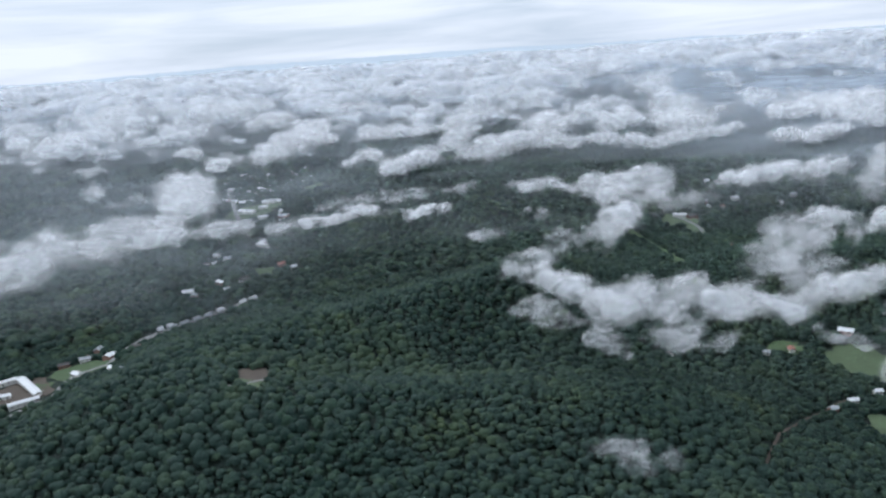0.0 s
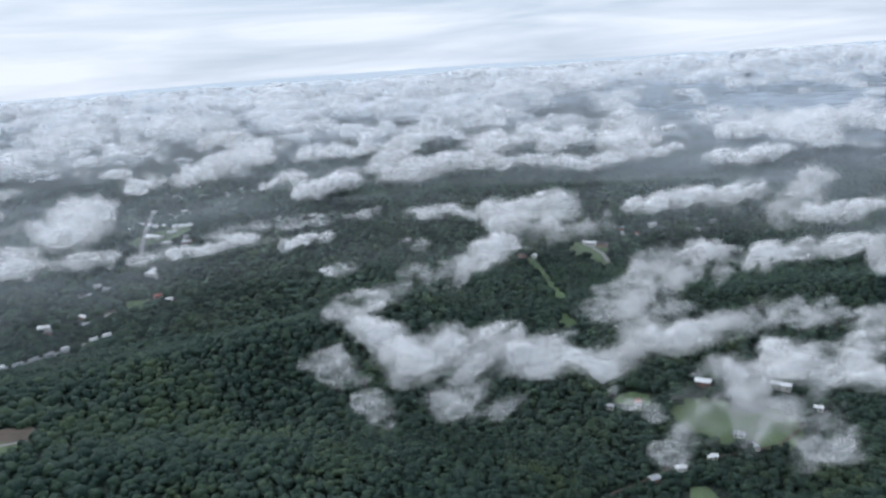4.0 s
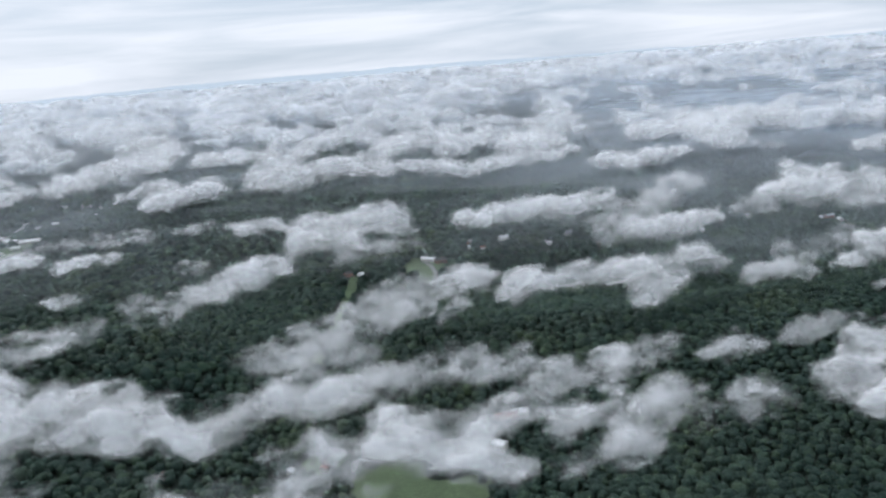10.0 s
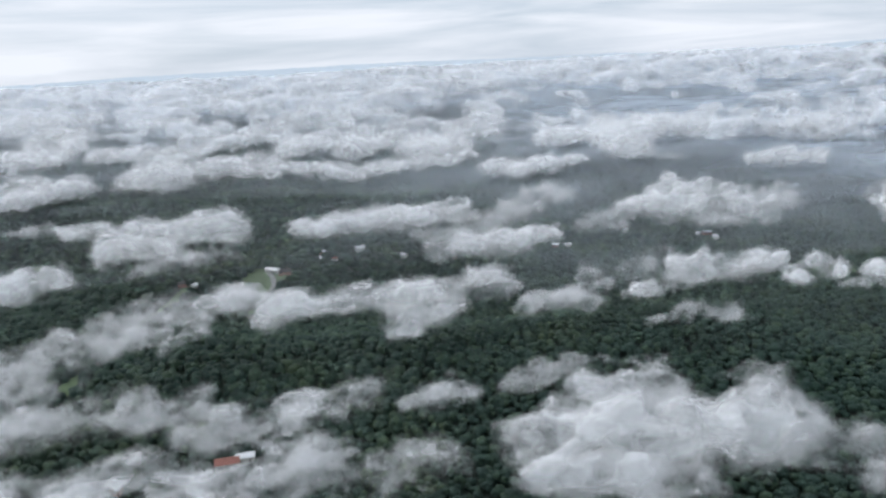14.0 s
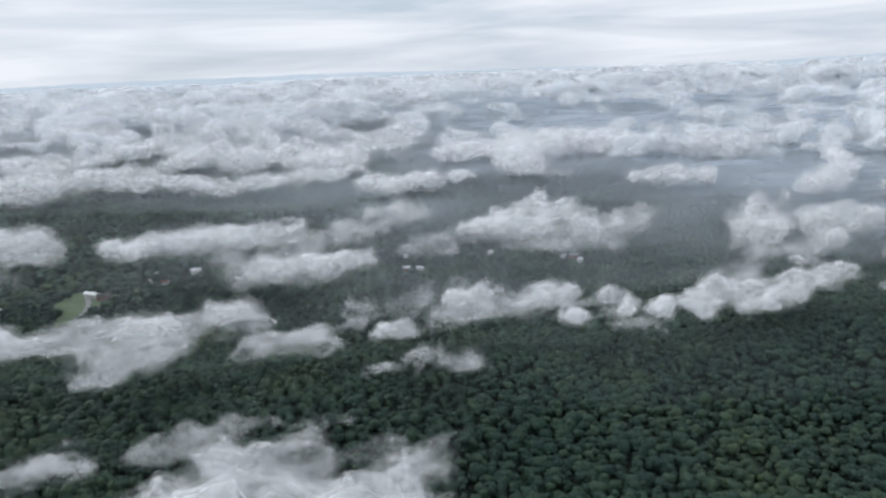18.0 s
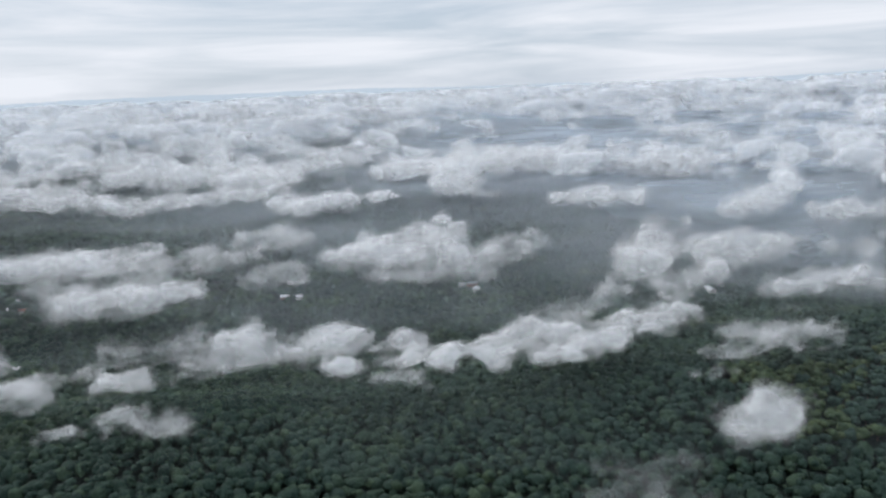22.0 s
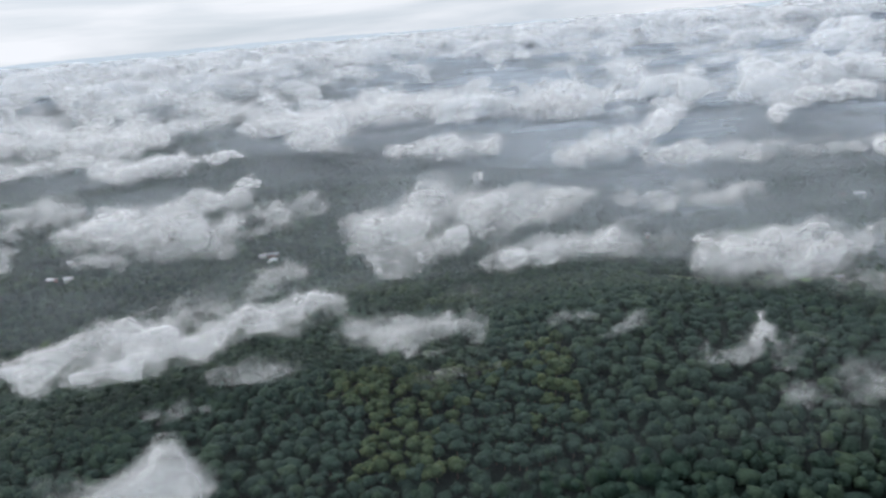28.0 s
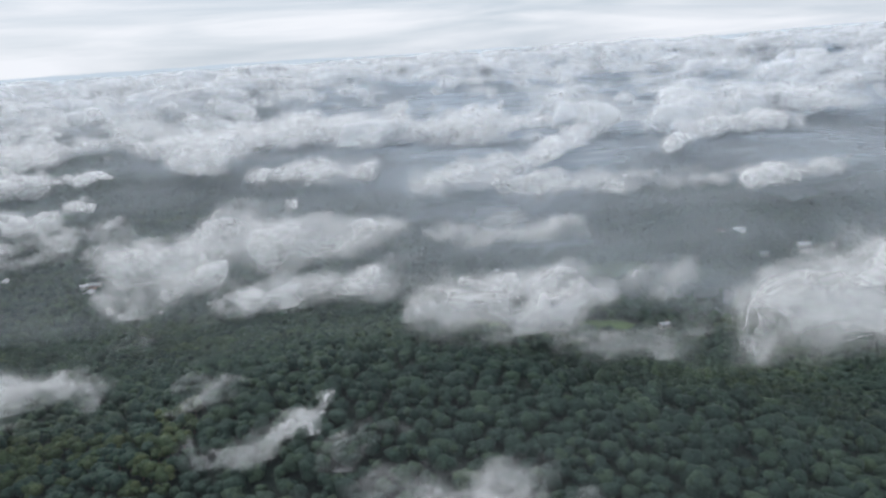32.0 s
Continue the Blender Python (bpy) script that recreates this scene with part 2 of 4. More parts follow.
# the pale blues are painted haze, fainter on the farther ridge
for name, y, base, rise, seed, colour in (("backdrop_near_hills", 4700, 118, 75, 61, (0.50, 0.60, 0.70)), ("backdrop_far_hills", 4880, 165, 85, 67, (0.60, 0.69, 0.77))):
    hx = np.linspace(-4300, 5500, 260)
    top = base + rise * fractal(hx / 1300, 0 * hx, 0 * hx + 0.5, seed, 5)
    back = np.stack([np.concatenate([hx, hx, hx]), np.concatenate([0 * hx + y - 60, 0 * hx + y, 0 * hx + y + 40]), np.concatenate([0 * hx + 20, top, 0 * hx + 20])], 1)
    n = len(hx)
    a = np.arange(n - 1)
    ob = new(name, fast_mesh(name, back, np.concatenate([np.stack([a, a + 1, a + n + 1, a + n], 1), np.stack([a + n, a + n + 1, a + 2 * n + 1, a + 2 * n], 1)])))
    ob.data.materials.append(hazy_glow_material(name, colour))
    tagged(ob, "long mountain ridge on the horizon, glowing in painted pale blue haze", "hills", kind="structure")

# ---- open land: meadows, roads, yards ----
GRASS = plain("meadow_grass", (0.08, 0.125, 0.055), 0.95, 0.25, 0.05, bump=0.3)
STUBBLE = plain("cut_meadow", (0.098, 0.14, 0.07), 0.95, 0.2, 0.06)
EARTH = plain("bare_earth", (0.10, 0.08, 0.062), 0.95, 0.25, 0.08)
GRAVEL = plain("pale_gravel", (0.25, 0.245, 0.24), 0.9, 0.2, 0.1)
ASPHALT = plain("worn_concrete_road", (0.24, 0.24, 0.235), 0.85, 0.15, 0.1)
PATCHES, TRACKS = [], []


def patch(name, x, y, rx, ry, turn, mat, label, keep=True):
    """A draped piece of open land with an uneven edge."""
    rings, around = 8, 40
    a = np.linspace(0, 2 * np.pi, around, endpoint=False)
    wob = 0.35 + 1.2 * fractal(np.cos(a) * 1.4 + x, np.sin(a) * 1.4 + y, 0 * a, 83, 3)
    vs = [[(x, y)]]
    c, s = math.cos(radians(turn)), math.sin(radians(turn))
    for r in range(1, rings + 1):
        u, v = rx * wob * r / rings * np.cos(a), ry * wob * r / rings * np.sin(a)
        vs.append(np.stack([x + c * u - s * v, y + s * u + c * v], 1))
    v = np.concatenate(vs)
    z = land(v[:, 0], v[:, 1]) + 0.7
    bm = bmesh.new()
    made = [bm.verts.new((*p, q)) for p, q in zip(v, z)]
    for k in range(around):
        bm.faces.new((made[0], made[1 + k], made[1 + (k + 1) % around]))
        for r in range(rings - 1):
            p, q = 1 + r * around, 1 + (r + 1) * around
            bm.faces.new((made[p + k], made[q + k], made[q + (k + 1) % around], made[p + (k + 1) % around]))
    me = bpy.data.meshes.new(name)
    bm.to_mesh(me)
    bm.free()
    me.materials.append(mat)
    if keep:
        PATCHES.append((x, y, rx, ry, c, s))
    return tagged(new(name, me), label, "meadow" if mat in (GRASS, STUBBLE) else "yard", kind="structure")


def track(name, line, width, mat, label, clear=1.5):
    """A draped strip along a line."""
    pts = np.array(line, float)
    fine = [pts[0]]
    for p, q in zip(pts[:-1], pts[1:]):
        n = max(2, int(np.hypot(*(q - p)) / 8))
        fine += [p + (q - p) * k / n for k in range(1, n + 1)]
    fine = np.array(fine)
    way = np.gradient(fine, axis=0)
    way /= np.hypot(way[:, 0], way[:, 1])[:, None]
    side = np.stack([-way[:, 1], way[:, 0]], 1) * width / 2
    rows = np.stack([fine + side, fine, fine - side], 1)
    z = land(rows[..., 0], rows[..., 1]) + 1.0
    v = np.concatenate([rows, z[..., None]], 2).reshape(-1, 3)
    ob = new(name, fast_mesh(name, v, lattice_faces(len(fine), 3)))
    ob.data.materials.append(mat)
    for p, q in zip(pts[:-1], pts[1:]):
        TRACKS.append((*p, *q, width / 2 + clear * (4 if p[1] > 1000 else 1)))
    return tagged(ob, label, "road", kind="structure")


patch("meadow", 252, 571, 17, 12, 10, GRASS, "small bright green meadow among the trees")
patch("meadow", 298, 538, 26, 32, 20, STUBBLE, "wide pale green meadow half under cloud")
patch("meadow", 326, 522, 22, 26, -10, STUBBLE, "pale mown meadow beside farm sheds")
patch("meadow", 263, 440, 15, 22, 0, STUBBLE, "small pale meadow enclosed by woods")
patch("meadow", -235, 909, 18, 20, 0, GRASS, "light green paddock beside valley houses")
patch("meadow", -327, 619, 30, 26, 15, GRASS, "rough grass among valley houses")
patch("meadow", -349, 592, 12, 12, 0, GRASS, "grass strip beside the courtyard yard")
patch("yard", -327, 1252, 52, 60, 0, STUBBLE, "pale open ground at the edge of the town")
patch("yard", -398, 1590, 60, 70, 0, STUBBLE, "pale open lots in the town", False)
patch("meadow", -234, 1330, 24, 30, 0, GRASS, "open grass beside the town")
patch("clearing", -147, 502, 12, 14, 12, EARTH, "brown bare clearing in the forest")
patch("clearing", -145, 483, 11, 9, 5, STUBBLE, "pale grass below the forest clearing")
patch("yard", 302, 1012, 28, 26, 0, STUBBLE, "pale open lot with sheds and a loop road")
patch("yard", 304, 965, 13, 32, 5, STUBBLE, "pale grass inside the loop road")
patch("meadow", 227, 706, 6, 22, 0, GRASS, "light green glade under the cloud")
patch("meadow", 1241, 1055, 32, 24, 0, STUBBLE, "pale green field with rows of young trees")
patch("meadow", 1202, 915, 24, 16, 0, GRASS, "light green meadow behind the ridge")
patch("meadow", 1120, 905, 22, 20, 10, STUBBLE, "yellowish grass below the cloud bank")
patch("yard", -358, 580, 30, 26, -47, EARTH, "brown courtyard between long white roofs")
track("valley_road", ((-350, 500), (-342, 539), (-332, 552), (-323, 560), (-329, 591), (-326, 610), (-306, 624), (-308, 644), (-306, 671), (-301, 690)), 5, ASPHALT, "pale narrow road along the valley")
track("rail_yard", ((-301, 687), (-285, 716), (-264, 740), (-247, 767), (-228, 791), (-219, 803)), 11, GRAVEL, "long grey gravel strip with parked wagons", 6)
track("town_road", ((-320, 1150), (-333, 1179), (-373, 1302), (-408, 1407), (-441, 1512)), 7, ASPHALT, "pale straight road into the town")
track("hill_road", ((-282, 1085), (-275, 1069), (-265, 1051), (-250, 1012)), 6, ASPHALT, "short pale road between trees")
track("clearing_road", ((-158, 474), (-148, 480), (-143, 486), (-134, 494)), 3, GRAVEL, "pale dirt road beside the clearing")
track("power_line_cut", ((222, 985), (225, 923), (228, 856), (231, 770)), 11, GRASS, "straight mown strip cut through the forest", 0.5)
track("loop_road", ((298, 1024), (306, 1008), (312, 984), (311, 950)), 5, GRAVEL, "pale curved road past sheds")
track("farm_road", ((160, 380), (185, 420), (215, 452), (250, 480), (285, 492), (325, 500), (360, 530)), 1.8, EARTH, "narrow brown farm road between trees")

# ---- houses ----
WHITE_ROOF = plain("white_metal_roof", (0.74, 0.75, 0.76), 0.5, 0.08, 0.3)
GREY_ROOF = plain("grey_metal_roof", (0.34, 0.36, 0.38), 0.5, 0.12, 0.3)
DARK_ROOF = plain("dark_shingle_roof", (0.10, 0.095, 0.09), 0.9, 0.2, 0.5)
RED_ROOF = plain("red_brown_roof", (0.30, 0.13, 0.10), 0.8, 0.2, 0.5)
WALL = plain("pale_wall_siding", (0.66, 0.65, 0.61), 0.85, 0.1, 0.4)
BRICK = plain("brick_wall", (0.33, 0.20, 0.16), 0.9, 0.2, 0.6)
GLASS = plain("dark_window_glass", (0.04, 0.05, 0.06), 0.1, 0.2, 0.5)
CHASSIS = plain("dark_steel", (0.05, 0.05, 0.055), 0.6, 0.2, 0.5, metal=0.4)
HOMES, built = [], []


def part(name, bm, mat, parent, label=""):
    me = bpy.data.meshes.new(name)
    bm.to_mesh(me)
    bm.free()
    me.materials.append(mat)
    ob = new(name, me)
    ob.parent = parent
    return tagged(ob, label)


def box(x0, x1, y0, y1, z0, z1, bm=None):
    bm = bm or bmesh.new()
    v = [bm.verts.new((x, y, z)) for z in (z0, z1) for x, y in ((x0, y0), (x1, y0), (x1, y1), (x0, y1))]
    for f in ((3, 2, 1, 0), (4, 5, 6, 7), (0, 1, 5, 4), (1, 2, 6, 5), (2, 3, 7, 6), (3, 0, 4, 7)):
        bm.faces.new([v[k] for k in f])
    return bm


def gable(half, deep, low, high, over=0.5, thick=0.25):
    """Two sloping slabs that meet at the ridge."""
    bm = bmesh.new()
    for s in (1, -1):
        e = deep + over
        drop = low - (high - low) / deep * over
        prof = ((0, high), (s * e, drop), (s * e, drop + thick), (0, high + thick))
        v = [bm.verts.new((x, y, z)) for x in (-half - over, half + over) for y, z in prof]
        for f in ((0, 1, 2, 3), (7, 6, 5, 4), (0, 4, 5, 1), (1, 5, 6, 2), (2, 6, 7, 3), (3, 7, 4, 0)):
            bm.faces.new([v[k] for k in f])
    bmesh.ops.recalc_face_normals(bm, faces=bm.faces)
    return bm


def walls(half, deep, low, high):
    bm = bmesh.new()
    prof = ((-deep, -1.5), (deep, -1.5), (deep, low), (0, high), (-deep, low))
    v = [bm.verts.new((x, y, z)) for x in (-half, half) for y, z in prof]
    bm.faces.new(v[4::-1])
    bm.faces.new(v[5:])
    for k in range(5):
        bm.faces.new((v[k], v[(k + 1) % 5], v[5 + (k + 1) % 5], v[5 + k]))
    bmesh.ops.recalc_face_normals(bm, faces=bm.faces)
    return bm


def building(kind, x, y, length, width, height, turn, roof, wall, label):
    thing = new(kind)
    thing.location, thing.rotation_euler = (x, y, float(land(x, y)) + 0.6), (0, 0, radians(turn))
    half, deep = length / 2, width / 2
    high = height + 0.42 * deep
    part("wall", walls(half, deep, height, high), wall, thing)
    part("roof", gable(half, deep, height, high), roof, thing)
    n = max(2, int(length / 4))
    for k in range(n):
        at = -half + length * (k + 0.5) / n
        for s in (-1, 1):
            if k == n // 2 and s < 0:
                part("door", box(at - 0.5, at + 0.5, s * deep - 0.06, s * deep + 0.06, 0, min(2.05, height - 0.1)), DARK_ROOF, thing)
            else:
                part("window", box(at - 0.6, at + 0.6, s * deep - 0.05, s * deep + 0.05, 0.8, min(2.0, height - 0.2)), GLASS, thing)
    if kind == "house":
        part("chimney", box(half * 0.4, half * 0.4 + 0.6, -0.4, 0.3, height, high + 0.7), BRICK, thing)
    HOMES.append((x, y, half + 2.5))
    built.append(thing)
    return tagged(thing, label, kind, "buildings in the valleys")


def house(x, y, length, turn):
    pick = random.random()
    if length >= 16:
        roof, word = (WHITE_ROOF, "white") if pick < 0.75 else (GREY_ROOF, "grey")
        return building("shed", x, y, length * 0.85, max(6, length * 0.28), 3.6, turn, roof, WALL, f"long low shed with a {word} metal roof")
    roof, word = (WHITE_ROOF, "white metal") if pick < 0.55 else (GREY_ROOF, "grey metal") if pick < 0.8 else (DARK_ROOF, "dark shingle") if pick < 0.93 else (RED_ROOF, "red-brown")
    wall, second = (WALL, "pale siding") if random.random() < 0.75 else (BRICK, "brick walls")
    return building("house", x, y, length, length * random.uniform(0.6, 0.75), min(3.0, 0.36 * length), turn, roof, wall, f"small house with {second} and a {word} roof")


house(-349, 633, 9, 25)
house(-324, 605, 9, -30)
house(-335, 644, 9, 15)
house(-333, 667, 9, 95)
house(-314, 645, 10, 80)
house(-290, 598, 7, -12)
house(-298, 664, 9, 15)
house(-268, 571, 6, 15)
house(-304, 836, 12, 8)
house(-293, 820, 8, 95)
house(-276, 867, 10, -30)
house(-251, 877, 14, 25)
house(-261, 841, 8, 5)
house(-266, 1038, 20, -30)
house(-318, 995, 10, -12)
house(-307, 955, 8, 15)
house(-317, 932, 7, -30)
house(-217, 933, 12, 25)
house(-200, 918, 7, 8)
house(-186, 937, 6, -30)
house(234, 563, 6, -30)
house(306, 585, 11, -30)
house(306, 514, 7, -30)
house(259, 480, 6, 5)
house(281, 491, 6, 5)
house(310, 499, 6, 95)
house(240, 468, 6, 25)
house(215, 995, 11, 25)
house(228, 988, 8, 80)
house(303, 1025, 20, -30)
house(317, 1019, 13, 15)
house(352, 1072, 8, -30)
house(353, 1057, 6, 8)
house(316, 867, 6, -30)
house(210, 676, 6, 25)
house(159, 560, 6, 95)
house(367, 539, 6, -30)
house(-270, 1051, 23, 80)
house(-319, 956, 8, 25)
house(-297, 978, 12, -30)
house(290, 1054, 7, -30)
house(377, 1144, 8, 8)
house(472, 1068, 9, 15)
house(254, 564, 7, 80)
house(368, 1050, 6, 5)
house(617, 1066, 7, -12)
house(394, 1073, 10, 25)
house(714, 1139, 8, 95)
house(794, 1113, 6, 25)
house(808, 1090, 8, 80)
house(445, 1044, 7, -30)
house(501, 1030, 6, -12)
house(805, 1111, 10, 5)
house(1031, 1042, 16, 95)
house(1051, 1069, 6, 5)
house(1198, 1132, 11, 25)
house(1183, 1194, 9, 5)
house(631, 1068, 7, 8)
house(1209, 1148, 7, 25)
house(1378, 1149, 10, -30)
house(616, 1108, 6, 25)
house(1362, 1153, 6, 15)
house(1147, 1074, 6, -12)
house(1297, 970, 6, -30)
house(1373, 1136, 6, 80)
house(1404, 1082, 10, 8)
house(1364, 1066, 7, 8)
house(1425, 1078, 6, 5)
house(1236, 912, 6, 15)
house(-382, 1356, 21, -30)
house(-359, 1333, 29, 5)
house(-304, 1286, 36, 8)
house(-312, 1256, 16, 5)
house(-336, 1243, 39, -30)
house(-298, 1194, 19, 5)
house(-264, 1183, 15, -12)
house(-275, 1213, 11, 95)
house(-331, 1427, 18, 15)
house(-459, 1702, 21, -30)
house(-372, 1439, 11, 25)
house(-353, 1439, 11, -30)
house(-374, 1671, 20, -12)
house(-391, 1677, 21, -30)
house(-336, 1728, 16, 95)
house(-331, 1667, 15, -12)
house(-293, 1537, 19, 5)
house(-276, 1555, 19, 8)
house(-280, 1857, 23, 5)
house(-253, 1806, 27, 8)
house(-225, 1403, 13, 80)
house(-413, 1393, 13, -12)
house(-419, 1639, 13, 5)
house(-397, 1632, 13, 5)
house(-262, 1167, 11, -30)
house(-475, 1817, 17, 15)
house(-476, 1672, 13, 80)
house(-327, 1565, 12, 25)
house(-431, 1801, 14, 95)
# the courtyard of long roofs
building("warehouse", -356, 588, 48, 6, 3.4, -47, WHITE_ROOF, WALL, "long warehouse with a white metal roof beside a courtyard")
building("warehouse", -343, 555, 22, 5, 3.2, 36, WHITE_ROOF, WALL, "short warehouse with a white roof closing the courtyard")
building("warehouse", -388, 600, 26, 5, 3.2, 40, WHITE_ROOF, WALL, "warehouse with a white roof at the courtyard end")
building("shed", -368, 572, 9, 5, 2.8, 20, WHITE_ROOF, WALL, "small white-roofed shed inside the courtyard")
building("shed", -378, 566, 8, 5, 2.8, -30, GREY_ROOF, WALL, "small grey-roofed shed inside the courtyard")
# the farm with the striped roof
building("barn", 363, 596, 13, 8, 3.6, 12, RED_ROOF, WALL, "farm barn with a weathered red and white roof")
building("barn", 372, 600, 10, 6, 3.4, 12, WHITE_ROOF, WALL, "white-roofed barn beside the red one")
building("barn", 355, 570, 14, 6, 3.5, -35, WHITE_ROOF, WALL, "narrow white-roofed farm shed")
rng = np.random.default_rng(12)
for _ in range(46):
    x, y = rng.normal(-380, 75), rng.normal(1560, 150)
    if all(math.hypot(x - a, y - b) > 15 for a, b, _ in HOMES):
        house(round(x), round(y), rng.uniform(9, 13), rng.choice((10, 100)) + rng.uniform(-6, 6))


def wagon(x, y, length, turn, mat, label):
    """A box wagon on wheels."""
    thing = new("freight_wagon")
    thing.location, thing.rotation_euler = (x, y, float(land(x, y)) + 1.0), (0, 0, radians(turn))
    h = length / 2
    part("box", box(-h, h, -1.4, 1.4, 1.1, 3.9), mat, thing)
    part("roof", gable(h, 1.4, 3.9, 4.2, 0.08, 0.1), mat, thing)
    part("chassis", box(-h + 0.3, h - 0.3, -1.1, 1.1, 0.7, 1.1), CHASSIS, thing)
    for sx in (-0.72, 0.72):
        for sy in (-1, 1):
            bm = bmesh.new()
            bmesh.ops.create_cone(bm, cap_ends=True, segments=14, radius1=0.5, radius2=0.5, depth=0.25,
                                  matrix=Matrix.Translation((sx * h, sy, 0.5)) @ Matrix.Rotation(radians(90), 4, "X"))
            part("wheel", bm, CHASSIS, thing)
    return tagged(thing, label, "wagon", "wagons beside the road")


for x, y, n in ((-248, 765, 8), (-231, 789, 8), (-222, 799, 9)):
    wagon(x, y, n, 53, WHITE_ROOF, "white box wagon parked on the gravel strip")
for x, y, n in ((-283, 718, 9), (-275, 729, 9), (-267, 741, 9), (-258, 752, 9)):
    wagon(x + 2, y - 2, n, 54, GREY_ROOF, "grey box wagon parked on the gravel strip")
for x, y in ((-292, 712), (-286, 722)):
    wagon(x, y, 6, 40, WHITE_ROOF, "short white box trailer on the gravel")


# ---- woods ----
def open_ground(x, y):
    """Where no trees stand."""
    bare = np.zeros(np.shape(x), bool)
    for cx, cy, rx, ry, c, s in PATCHES:
        u, v = (x - cx) * c + (y - cy) * s, (y - cy) * c - (x - cx) * s
        bare |= (u / rx) ** 2 + (v / ry) ** 2 < 1.05
    for x0, y0, x1, y1, w in TRACKS:
        bare |= from_line(x, y, x0, y0, x1, y1) < w
    for cx, cy, r in HOMES:
        bare |= (x - cx) ** 2 + (y - cy + 3) ** 2 < r * r
        if cy > 800:
            bare |= (np.abs(x - cx + 0.25 * (cy - y)) < r - 2) & (y < cy) & (y > cy - 26)
    return bare | stand(x, y)


def stand(x, y):
    """The stretch of wood nearest the flight line, planted tree by tree."""
    return (x > 915) & (x < 1015) & (y > 642) & (y < 716)


def near_track(x, y):
    """Distance on the plan from the line that the aircraft follows."""
    return from_line(x, y, 0, 0, 1100, 460)


def ball(level):
    bm = bmesh.new()
    bmesh.ops.create_icosphere(bm, subdivisions=level, radius=1.0)
    v = np.array([q.co[:] for q in bm.verts])
    f = np.array([[q.index for q in g.verts] for g in bm.faces])
    bm.free()
    return v, f


BALLS = {1: ball(1), 2: ball(2)}


def clump(v, rng, rough):
    """A lumpy copy of a ball."""
    return v * (1 + rough * rng.uniform(-1, 1, (len(v), 1)))


def crown_shapes(rng, count, level, sides):
    """Crowns of one main clump and some side clumps, open below."""
    shapes = []
    for _ in range(count):
        vs, fs, n = [], [], 0
        v, f = BALLS[level]
        v = clump(v, rng, 0.3) * (rng.uniform(0.85, 1.15), 1, rng.uniform(0.8, 1.1)) * (0.8 if sides > 2 else 1)
        parts = [(v, f)]
        for s in range(sides):
            v1, f1 = BALLS[1]
            a, r = rng.uniform(0, 6.28), rng.uniform(0.38, 0.62)
            parts.append((clump(v1, rng, 0.22) * r + (0.66 * math.cos(a), 0.66 * math.sin(a), rng.uniform(-0.2, 0.55)), f1))
        for v, f in parts:
            keep = v[f].mean(1)[:, 2] > -0.45
            used = np.unique(f[keep])
            remap = np.full(len(v), -1)
            remap[used] = np.arange(len(used))
            vs.append(v[used])
            fs.append(remap[f[keep]] + n)
            n += len(used)
        shapes.append((np.concatenate(vs), np.concatenate(fs)))
    return shapes


def wood(name, label, step, near, far, size, level, sides, seed, behind=False):
    """All the crowns whose distance from the flight line lies between near and far."""
    rng = np.random.default_rng(seed)
    x0, x1, y0, y1 = -700 - 0.55 * far, 1300 + 0.65 * far, -400 if behind else 200, 480 + far
    px, py = np.meshgrid(np.arange(x0, x1, step), np.arange(y0, y1, step), indexing="ij")
    px = (px + rng.uniform(-0.5, 0.5, px.shape) * step).ravel()
    py = (py + rng.uniform(-0.5, 0.5, py.shape) * step).ravel()
    d = near_track(px, py)
    seen = (d >= near) & (d < far) & (py > 285 + 0.29 * px) & (px > -60 - 0.62 * py) & (px < 1130 + 0.62 * np.maximum(py - 460, 0)) & ~open_ground(px, py)
    if behind:
        seen = (py < 288 + 0.29 * px) & (px > -420) & (px < 1500)
    px, py = px[seen], py[seen]
    pz = land(px, py)
    shapes = crown_shapes(rng, 10, level, sides)
    vs, fs, n = [], [], 0
    pick = rng.integers(0, len(shapes), len(px))
    big = size * rng.uniform(0.55, 1.45, len(px)) * (0.85 + 0.4 * fractal(px / 60, py / 60, 0 * px, 71, 2))
    tall = big * rng.uniform(0.85, 1.2, len(px)) * (0.75 if near > 500 else 1.0)
    turn = rng.uniform(0, 6.28, len(px))
    for k, (v, f) in enumerate(shapes):
        w = np.flatnonzero(pick == k)
        c, s = np.cos(turn[w])[:, None], np.sin(turn[w])[:, None]
        b, h = big[w][:, None], tall[w][:, None]
        q = np.stack([px[w][:, None] + b * (c * v[:, 0] - s * v[:, 1]), py[w][:, None] + b * (s * v[:, 0] + c * v[:, 1]),
                      pz[w][:, None] + 0.7 * size + h * 0.95 * v[:, 2]], 2)
        vs.append(q.reshape(-1, 3))
        fs.append((f[None] + (n + np.arange(len(w)) * len(v))[:, None, None]).reshape(-1, 3))
        n += len(w) * len(v)
    ob = new(name, fast_mesh(name, np.concatenate(vs), np.concatenate(fs)))
    ob.data.materials.append(LEAVES)
    return tagged(ob, label, "woodland", kind="stuff")


wood("near_woodland", "dense dark green broadleaf forest canopy on the hills", 4.8, 150, 420, 2.9, 1, 2, 1)
wood("middle_woodland", "dark green broadleaf forest canopy on farther slopes", 5.4, 420, 780, 3.3, 1, 0, 2)
wood("far_woodland", "distant bluish green forest canopy in the valleys", 9.0, 780, 1500, 5.0, 1, 0, 3)
wood("woodland_below", "forest canopy under the flight line", 16.0, 0, 300, 9.5, 1, 0, 5, True)
wood("farthest_woodland", "hazy forest on distant low hills", 18.0, 1500, 2200, 9.0, 1, 0, 4)


